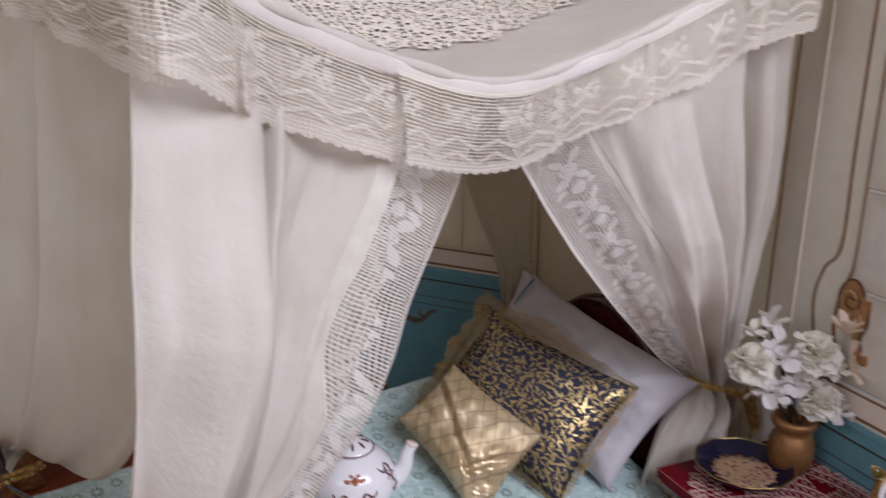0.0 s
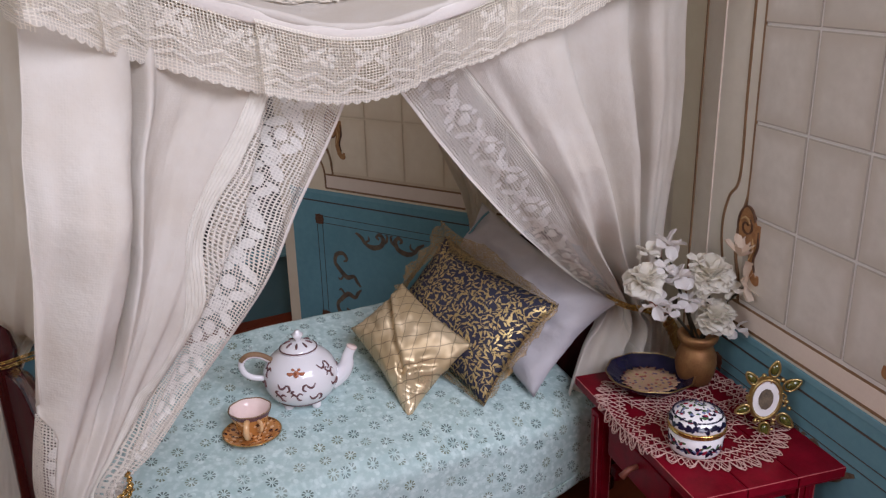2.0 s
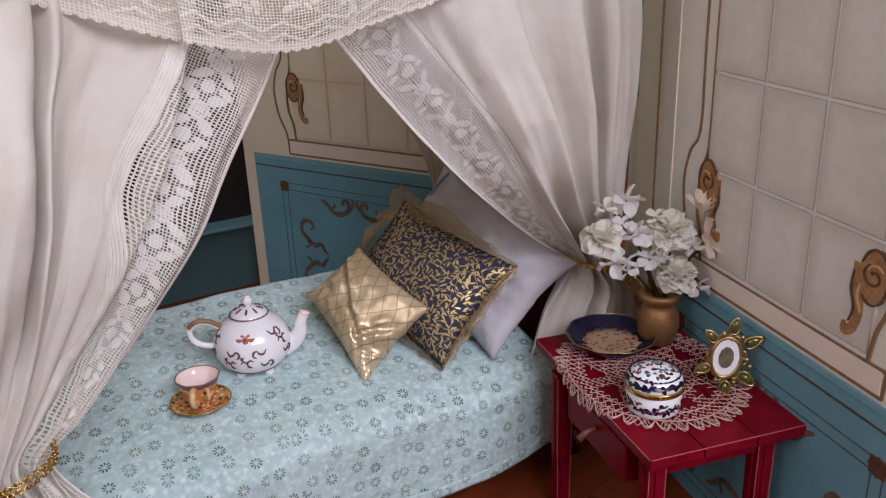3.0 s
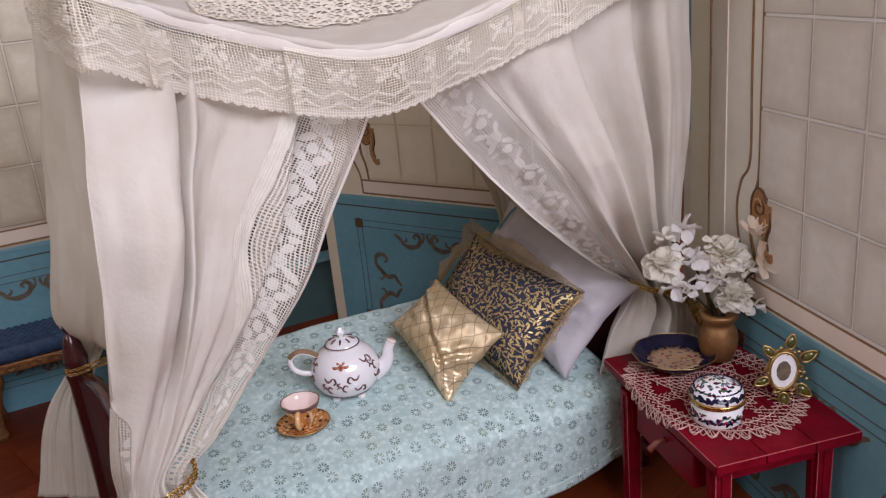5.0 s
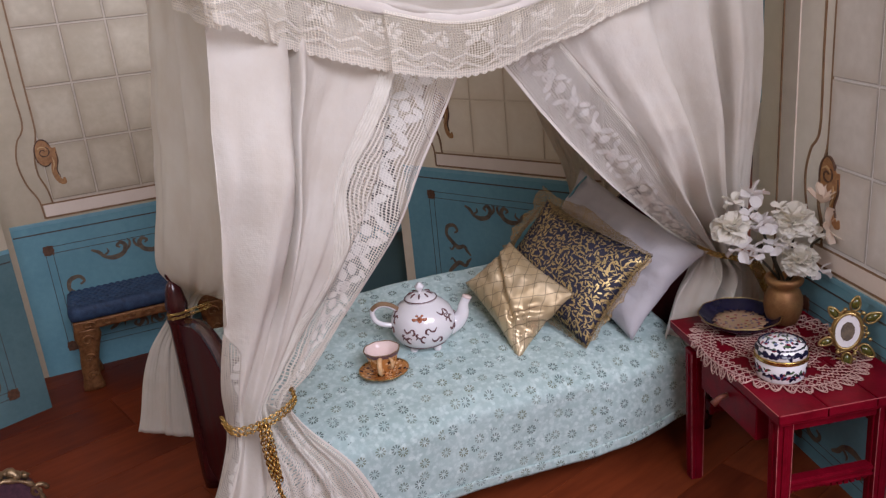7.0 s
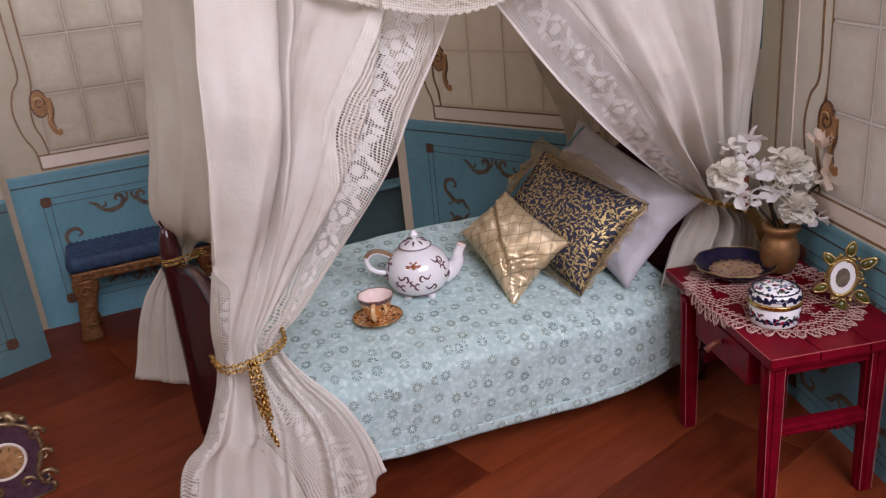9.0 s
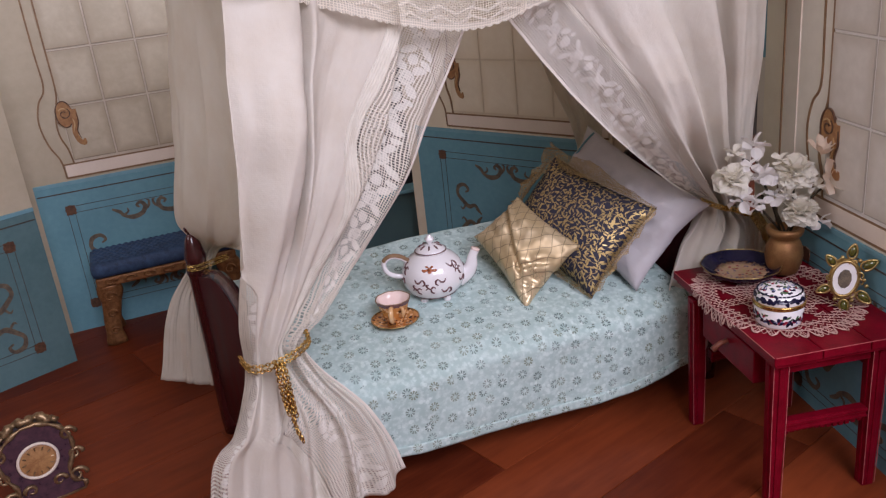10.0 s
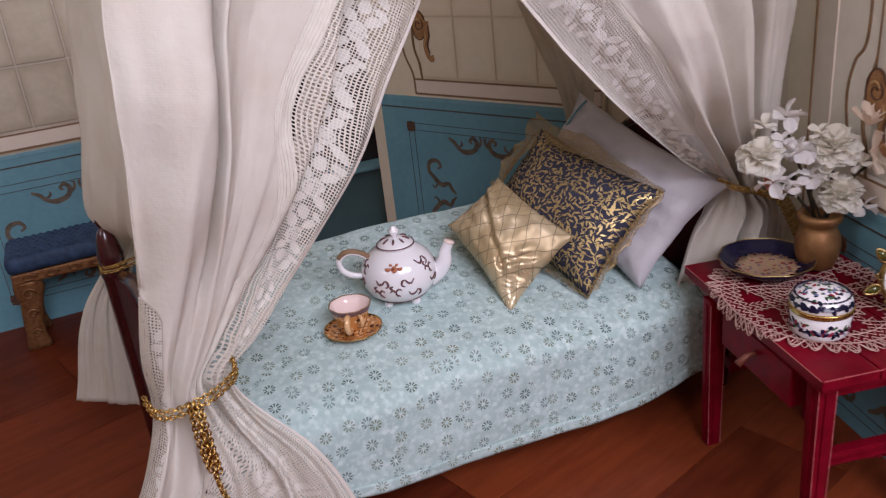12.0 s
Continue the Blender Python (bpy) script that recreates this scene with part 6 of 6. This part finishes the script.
on_frame(part("back", oval(0.021, 0.029, 0.0, 0.004), GILT, frame_thing))
on_frame(part("picture", oval(0.0155, 0.0235, -0.002, 0.0), CHINA, frame_thing, "white porcelain oval"))
on_frame(part("motif", oval(0.009, 0.014, -0.003, -0.002, 10), GREY_ORN, frame_thing, "plain grey bronze motif"))
on_frame(part("bezel", tube([(0.0175 * math.cos(k * math.pi / 20), -0.002, 0.0255 * math.sin(k * math.pi / 20)) for k in range(40)], 0.0022, 6, True), GILT, frame_thing, "", True))
for ang, r, sz in ((86, 0.041, 1.0), (38, 0.042, 1.1), (-32, 0.042, 1.1), (-78, 0.041, 1.0), (140, 0.036, 0.9), (214, 0.036, 0.9)):
    a = radians(ang)
    m = FM @ Matrix.Translation((r * 0.82 * math.cos(a), -0.002, r * math.sin(a))) @ Matrix.Rotation(-a, 4, "Y")
    setting = part("gem_setting", tube([(0.0105 * sz * math.cos(q), 0.0, 0.0058 * sz * math.sin(q) * (1 - 0.35 * math.cos(q))) for q in [2 * math.pi * i / 18 for i in range(18)]], 0.0017, 5, True), GILT, frame_thing, "gilt leaf setting", True)
    setting.matrix_basis = m
    gem = part("gem", lathe([(0.0, -0.001), (0.0048, -0.001), (0.005, 0.0), (0.0035, 0.0022), (0.0, 0.003)], 16, 1.7), GEM, setting, "olive enamel", True)
    gem.matrix_basis = Matrix.Rotation(radians(90), 4, "X") @ Matrix.Scale(sz, 4)
for ang, r in ((60, 0.034), (5, 0.03), (-8, 0.036), (-58, 0.034), (-105, 0.032), (110, 0.032)):
    a = radians(ang)
    bead = part("bead", lathe([(0.0, -0.0032), (0.0022, -0.0023), (0.0032, 0.0), (0.0022, 0.0023), (0.0, 0.0032)], 12), GILT, frame_thing, "", True)
    bead.matrix_basis = FM @ Matrix.Translation((r * 0.82 * math.cos(a), -0.003, r * math.sin(a)))
for ang in (62, 12, -8, -56, -108, 112, 178):
    a = radians(ang)
    curl_pts = [(0.0215 * math.cos(a) + 0.0095 * f * math.cos(a + 2.4 * f), -0.003, 0.0285 * math.sin(a) + 0.0095 * f * math.sin(a + 2.4 * f)) for f in [i / 8 for i in range(9)]]
    on_frame(part("wire_curl", tube(curl_pts, [0.0017 - 0.0001 * i for i in range(9)], 6), GILT, frame_thing, "gilt wire curl", True))
part("strut", tube([(0.0, 0.004, 0.05), (0.0, 0.026, 0.0012)], 0.0018, 6), GILT, frame_thing)
part("foot", tube([(-0.012, -0.004, 0.0016), (0.0, -0.006, 0.0016), (0.012, -0.004, 0.0016)], 0.0016, 6), GILT, frame_thing)

# ---------------------------------------------------------------- teapot, cup and saucer on the bed
PX, PY = 0.302, 0.145
PZ = top_z(PX, PY) - 0.0085
teapot = thing("teapot", pose(PX, PY, PZ), "round white china teapot painted with brown sprigs on small feet", "teapot")
PROF = [(0.0, 0.0085), (0.019, 0.0085), (0.03, 0.0125), (0.0385, 0.02), (0.0432, 0.03), (0.0445, 0.0395), (0.043, 0.0495), (0.0385, 0.059), (0.0305, 0.067), (0.023, 0.0712), (0.021, 0.0725), (0.0, 0.0725)]
part("body", lathe(PROF, 56), CHINA, teapot, "", True)


def pot_r(z):
    for (r0, z0), (r1, z1) in zip(PROF[1:], PROF[2:]):
        if z0 <= z <= z1 and z1 > z0:
            return r0 + (r1 - r0) * (z - z0) / (z1 - z0)
    return 0.02


plid = part("lid", lathe([(0.0, 0.0722), (0.0215, 0.0722), (0.0222, 0.074), (0.0195, 0.0775), (0.012, 0.0815), (0.005, 0.083), (0.0, 0.0832)], 44), CHINA, teapot, "", True)
part("lid_line", tube([(0.0218 * math.cos(k * math.pi / 20), 0.0218 * math.sin(k * math.pi / 20), 0.0748) for k in range(40)], 0.0009, 5, True), BROWN_INK, plid, "brown painted line", True)
part("knob", lathe([(0.0035, 0.0825), (0.003, 0.085), (0.0055, 0.088), (0.0068, 0.0905), (0.005, 0.093), (0.0032, 0.094), (0.0034, 0.096), (0.0, 0.0968)], 20, 1.0, lambda a, k: 1 + 0.1 * math.cos(5 * a)), CHINA, plid, "", True)
for k in range(8):
    a = k * math.pi / 4 + 0.3
    part("lid_sprig", tube([(r * math.cos(a), r * math.sin(a), z) for r, z in ((0.009, 0.0828), (0.0135, 0.0813), (0.017, 0.0797))], [0.0009, 0.0016, 0.0009], 5), BROWN_INK, plid, "", True)
sp = [(0.034, -0.008, 0.026), (0.046, -0.013, 0.033), (0.0525, -0.017, 0.045), (0.054, -0.019, 0.057), (0.0592, -0.021, 0.069)]
part("spout", tube([spline([(i, *p) for i, p in enumerate(sp)], 4 * k / 20) for k in range(21)], [0.0138 - 0.0086 * (k / 20) ** 0.8 + 0.0012 * max(0.0, k / 20 - 0.85) / 0.15 for k in range(21)], 14), CHINA, teapot, "", True)
part("spout_rim", tube([spline([(i, *p) for i, p in enumerate(sp)], 3.85), spline([(i, *p) for i, p in enumerate(sp)], 4.0), Vector((0.0596, -0.0211, 0.07))], [0.0064, 0.0068, 0.006], 14), PINK_CHINA, teapot, "pink spout rim", True)
hd = [(-0.031, 0.006, 0.062), (-0.044, 0.008, 0.0715), (-0.057, 0.011, 0.0735), (-0.066, 0.013, 0.066), (-0.064, 0.012, 0.054), (-0.055, 0.01, 0.046), (-0.041, 0.007, 0.042)]
hk = [(i, *p) for i, p in enumerate(hd)]
part("handle", tube([spline(hk, 6 * k / 36) for k in range(37)], 0.0036, 10), CHINA, teapot, "", True)
part("handle_stripe", tube([spline(hk, 2.9 * k / 18) + np.array((0, 0, 0.0006)) for k in range(19)], 0.0037, 10), BROWN_LINE, teapot, "brown painted handle top", True)
for k in range(4):
    a = radians(45 + 90 * k - 20)
    ft = part("foot", lathe([(0.0, 0.0), (0.003, 0.0006), (0.0056, 0.004), (0.0058, 0.007), (0.004, 0.0105), (0.0, 0.012)], 16), CHINA, teapot, "", True)
    ft.location = (0.0225 * math.cos(a), 0.0225 * math.sin(a), 0.0)

part("belly_line", tube([(pot_r(0.0135) * math.cos(k * math.pi / 24), pot_r(0.0135) * math.sin(k * math.pi / 24), 0.0135) for k in range(48)], 0.0009, 5, True), BROWN_INK, teapot, "brown painted line", True)


def sprig(az, z, strokes, mat, wide=0.0008):
    """Brush strokes on the teapot round the point at azimuth az and height z."""
    for st in strokes:
        pts, rs = [], []
        for i in range(9):
            q = spline([(k, *p) for k, p in enumerate(st)], (len(st) - 1) * i / 8)
            zz = z + q[1] * 0.001
            r = pot_r(zz)
            a = radians(az) + q[0] * 0.001 / r
            pts.append((r * math.cos(a), r * math.sin(a), zz))
            rs.append(wide * (0.5 + 0.9 * math.sin(math.pi * (i + 0.5) / 9)))
        part("painted_sprig", tube(pts, rs, 5), mat, teapot, "", True)


CURL = [[(-6, 0), (-3, 3), (0, 1), (3, 4), (6, 2)], [(0, 1), (1, -3), (4, -5)], [(-3, 3), (-5, 6), (-2, 7)]]
SWAG = [[(-7, 3), (-4, -1), (0, 0), (2, 3)], [(2, 3), (5, 2), (6, -2), (3, -4)]]
ROSE = [[(-2.4, 0), (0, 2.4), (2.4, 0), (0, -2.4), (-2.4, 0)], [(-1, 0), (0, 1), (1, 0)], [(-10, 1), (-7, 0), (-3, 1)], [(3, 1), (7, 0), (10, 1)], [(-4, 3), (-3, 5)], [(4, 3), (3, 5)]]
FRONT = -117
sprig(FRONT, 0.0585, ROSE, RUST_INK, 0.0016)
for az, z, st in ((FRONT - 19, 0.043, SWAG), (FRONT + 19, 0.043, [[(-x, y) for x, y in s] for s in SWAG]), (FRONT, 0.032, CURL), (FRONT - 26, 0.03, CURL), (FRONT + 30, 0.028, SWAG),
                  (FRONT + 62, 0.05, CURL), (FRONT + 70, 0.036, SWAG), (FRONT + 54, 0.06, SWAG), (FRONT - 60, 0.055, CURL), (FRONT - 66, 0.04, SWAG), (FRONT + 110, 0.04, CURL), (FRONT + 150, 0.05, SWAG), (FRONT - 120, 0.045, CURL)):
    sprig(az, z, [[(x * 1.15, y * 1.15) for x, y in q] for q in st], BROWN_INK, 0.0011)

CX, CY = 0.226, 0.104
CZ = top_z(CX, CY) + 0.0008
saucer = thing("saucer", pose(CX, CY, CZ) @ Matrix.Scale(1.04, 4), "ochre painted china saucer lying on the coverlet", "saucer")
part("dish", lathe([(0.0, 0.0006), (0.014, 0.0), (0.016, 0.0006), (0.027, 0.0038), (0.0315, 0.0062), (0.0313, 0.007), (0.0262, 0.0052), (0.015, 0.0022), (0.0, 0.002)], 48, 1.0, lambda a, k: 1 + 0.012 * math.cos(12 * a) * (1 if 2 < k < 7 else 0)), OCHRE_CHINA, saucer, "", True)
part("rim_line", tube([(0.0312 * math.cos(k * math.pi / 24), 0.0312 * math.sin(k * math.pi / 24), 0.0067) for k in range(48)], 0.0006, 5, True), GILT, saucer, "gilt rim line", True)
cup = thing("teacup", pose(CX, CY, CZ + 0.002) @ Matrix.Scale(1.06, 4), "ochre painted china teacup with pale pink inside", "cup")
part("body", lathe([(0.0, 0.0012), (0.0105, 0.0), (0.011, 0.002), (0.0135, 0.006), (0.0165, 0.014), (0.0195, 0.024), (0.0222, 0.032)], 48, 1.0, lambda a, k: 1 + 0.02 * math.cos(8 * a), False), OCHRE_CHINA, cup, "", True)
part("inside", lathe([(0.0222, 0.032), (0.0208, 0.0318), (0.018, 0.024), (0.015, 0.014), (0.011, 0.006), (0.0, 0.004)], 48, 1.0, lambda a, k: 1 + 0.02 * math.cos(8 * a), False), PINK_CHINA, cup, "pale pink glazed inside", True)
part("rim_line", tube([(0.0218 * (1 + 0.02 * math.cos(8 * k * math.pi / 24)) * math.cos(k * math.pi / 24), 0.0218 * (1 + 0.02 * math.cos(8 * k * math.pi / 24)) * math.sin(k * math.pi / 24), 0.0321) for k in range(48)], 0.0007, 5, True), BROWN_LINE, cup, "brown rim line", True)
ha = radians(-116)
hp = [(0.0155, 0.025), (0.026, 0.028), (0.031, 0.021), (0.026, 0.012), (0.014, 0.009)]
part("handle", tube([(lambda q: (q[0] * math.cos(ha), q[0] * math.sin(ha), q[1]))(spline([(i, *p) for i, p in enumerate(hp)], 4 * k / 24)) for k in range(25)], 0.0032, 8), PEACH_CHINA, cup, "peach handle", True)
hb = radians(-84)
hq = [(0.019, 0.026), (0.026, 0.0265), (0.0275, 0.021), (0.024, 0.016), (0.0155, 0.0125)]
part("handle_scroll", tube([(lambda q: (q[0] * math.cos(hb), q[0] * math.sin(hb), q[1]))(spline([(i, *p) for i, p in enumerate(hq)], 4 * k / 20)) for k in range(21)], 0.002, 8), PEACH_CHINA, cup, "peach moulded scroll", True)
part("rim_band", lathe([(0.0206, 0.0268), (0.0217, 0.0297), (0.0226, 0.0322)], 48, 1.0, lambda a, k: 1 + 0.02 * math.cos(8 * a), False), BROWN_INK, cup, "dark brown painted band", True)

# ---------------------------------------------------------------- stool and mantel clock
stool = thing("footstool", pose(-0.165, 0.712, 0), "blue woven footstool with carved antique gold legs", "stool")
bm = slab(0.0, 0.27, 0.0, 0.108, 0.138, 0.168, 0.011)
part("cushion", bm, NAVY_SEAT, stool, "", True)
bm = bmesh.new()
for i in range(22):
    for j in range(9):
        x, y = 0.012 + i * 0.0117 + (0.0058 if j % 2 else 0), 0.01 + j * 0.011
        bmesh.ops.create_cone(bm, cap_ends=True, segments=4, radius1=0.0062, radius2=0.0015, depth=0.0022, matrix=pose(x, y, 0.1689))
part("weave", bm, NAVY_SEAT, stool)
part("seat_rail", slab(0.004, 0.266, 0.004, 0.104, 0.12, 0.138, 0.003), ANTIQUE, stool, "antique gold rail")
for k in range(7):
    part("carving", tube([(0.03 + 0.035 * k + 0.012 * math.cos(q) * (1 - q / 9), 0.002, 0.129 + 0.007 * math.sin(q) * (1 - q / 9)) for q in [0.5 * i for i in range(12)]], 0.0022, 5), ANTIQUE, stool, "carved gold scroll", True)
for lx, sx in ((0.024, -1), (0.246, 1)):
    for ly in (0.014, 0.094):
        bm = bmesh.new()
        rows = []
        for k in range(15):
            f = k / 14
            z = 0.124 * (1 - f)
            half = spline([(0.0, 0.021), (0.15, 0.024), (0.3, 0.0185), (0.55, 0.0165), (0.8, 0.0155), (0.92, 0.019), (1.0, 0.0195)], f)[0]
            mid = lx + sx * 0.011 * f + 0.002 * math.sin(7 * f)
            deep = 0.0095 - 0.002 * math.sin(math.pi * f)
            rows.append([bm.verts.new((mid + half * math.cos(q), ly + deep * math.sin(q), z)) for q in [2 * math.pi * i / 12 for i in range(12)]])
        for a, b in zip(rows, rows[1:]):
            for i in range(12):
                bm.faces.new((a[i], b[i], b[(i + 1) % 12], a[(i + 1) % 12]))
        bm.faces.new(rows[0])
        bm.faces.new(rows[-1][::-1])
        bmesh.ops.recalc_face_normals(bm, faces=bm.faces)
        leg = part("leg", bm, ANTIQUE, stool, "carved gold leg", True)
        for z, r in ((0.1, 0.012), (0.066, 0.009), (0.03, 0.009)):
            part("carving", tube([(lx + sx * 0.011 * (1 - z / 0.124) + r * (1 - q / 9) * math.cos(q), ly - 0.0105, z + r * (1 - q / 9) * math.sin(q)) for q in [0.5 * i for i in range(14)]], 0.0022, 5), ANTIQUE, leg, "carved gold scroll", True)

clock = thing("mantel_clock", pose(-0.264, 0.252, 0, 0, 0, 14) @ Matrix.Scale(0.93, 4), "small plum enamel mantel clock with gilt rococo scrolls", "clock")
outline = [(-0.05, 0.0), (-0.052, 0.012), (-0.04, 0.02), (-0.036, 0.04), (-0.046, 0.062), (-0.05, 0.085), (-0.043, 0.108), (-0.028, 0.122), (-0.01, 0.131)]
pts = [spline([(i, *p) for i, p in enumerate(outline)], 8 * k / 28) for k in range(29)]
pts = [(x, z) for x, z in pts] + [(-x, z) for x, z in pts[::-1]]
bm = bmesh.new()
fa = [bm.verts.new((x, -0.014, z)) for x, z in pts]
fb = [bm.verts.new((x, 0.016, z)) for x, z in pts]
bm.faces.new(fa)
bm.faces.new(fb[::-1])
for k in range(len(pts)):
    j = (k + 1) % len(pts)
    bm.faces.new((fa[k], fb[k], fb[j], fa[j]))
bmesh.ops.recalc_face_normals(bm, faces=bm.faces)
part("case", bm, PLUM, clock)
part("gilt_edge", tube([(x, -0.015, z + 0.001) for x, z in pts], [0.0032 + 0.0012 * math.sin(k * 1.3) for k in range(len(pts))], 6, True), WORN_GILT, clock, "gilt scroll edge", True)
part("crest", tube([(0.034 * math.cos(a) * (1 + 0.1 * math.sin(9 * a)), -0.006 + 0.004 * math.sin(7 * a), 0.121 + 0.017 * math.sin(a)) for a in [math.pi * i / 24 for i in range(25)]], [0.006 + 0.0022 * math.sin(i * 1.9) for i in range(25)], 8), WORN_GILT, clock, "gilt crest", True)
dial = part("dial", lathe([(0.0, 0.0), (0.026, 0.0), (0.026, 0.002), (0.022, 0.0032), (0.0, 0.0035)], 40), RUST, clock, "rust and gilt dial", True)
dial.matrix_basis = pose(0, -0.014, 0.075, 90, 0, 0)
part("bezel", tube([(0.027 * math.cos(k * math.pi / 20), -0.0165, 0.075 + 0.027 * math.sin(k * math.pi / 20)) for k in range(40)], 0.0024, 6, True), PALE_TRIM, clock, "pale bezel", True)
for k in range(12):
    a = math.pi / 6 * k
    part("hour_mark", tube([(r * math.cos(a), -0.0178, 0.075 + r * math.sin(a)) for r in (0.017, 0.022)], 0.0011, 5), WORN_GILT, clock)
for sx in (-1, 1):
    for cx, cz, r in ((0.047, 0.098, 0.012), (0.05, 0.062, 0.011), (0.045, 0.026, 0.014), (0.02, 0.03, 0.01)):
        part("scroll", tube([(sx * (cx + r * (1 - i / 20) * math.cos(i * 0.45)), -0.016 + 0.0003 * i, cz + r * (1 - i / 20) * math.sin(i * 0.45)) for i in range(17)], [0.0036 - 0.00012 * i for i in range(17)], 6), WORN_GILT, clock, "gilt scroll", True)

# ---------------------------------------------------------------- floor boards and tiles, piece by piece
floor = thing("floor", pose(0, 0, 0), "red brown varnished wooden floor boards", "floor", "", "structure")
part("sub_floor", slab(-2.1, 2.3, -1.9, 1.9, -0.06, -0.012), BLACK_BOARD, floor)
FLOOR_TURN = pose(0.0, 0.0, 0.0, 0, 0, 16.5)
rnd = random.Random(5)
shapes = []
for k in range(4):
    bm = slab(-0.4246, 0.4246, -0.0647, 0.0647, -0.012, 0.0, 0.0008)
    me = bpy.data.meshes.new("plank")
    bm.to_mesh(me)
    bm.free()
    me.materials.append(FLOORBOARDS)
    shapes.append(me)
for r in range(-14, 15):
    for c in range(-4, 5):
        x, y = c * 0.85 + (r % 3) * 0.31 - 0.13, r * 0.13 - 0.042
        p = FLOOR_TURN @ Vector((x, y, 0))
        if -1.7 < p.x < 1.9 and -1.6 < p.y < 1.6:
            ob = new("plank", shapes[rnd.randrange(4)])
            ob.parent = floor
            ob.matrix_basis = FLOOR_TURN @ pose(x, y, rnd.uniform(-0.0004, 0.0), rnd.uniform(-0.15, 0.15), 0, 180 * rnd.randrange(2))
for w, dz, mat in ((wall_b, 0.0, CREAM_TILE), (wall_c, 0.0, SEPIA), (wall_d, -0.026, TILE), (wall_a, 0.0, TILE)):
    tiles(w, dz, mat, 4 if mat == SEPIA else 3)
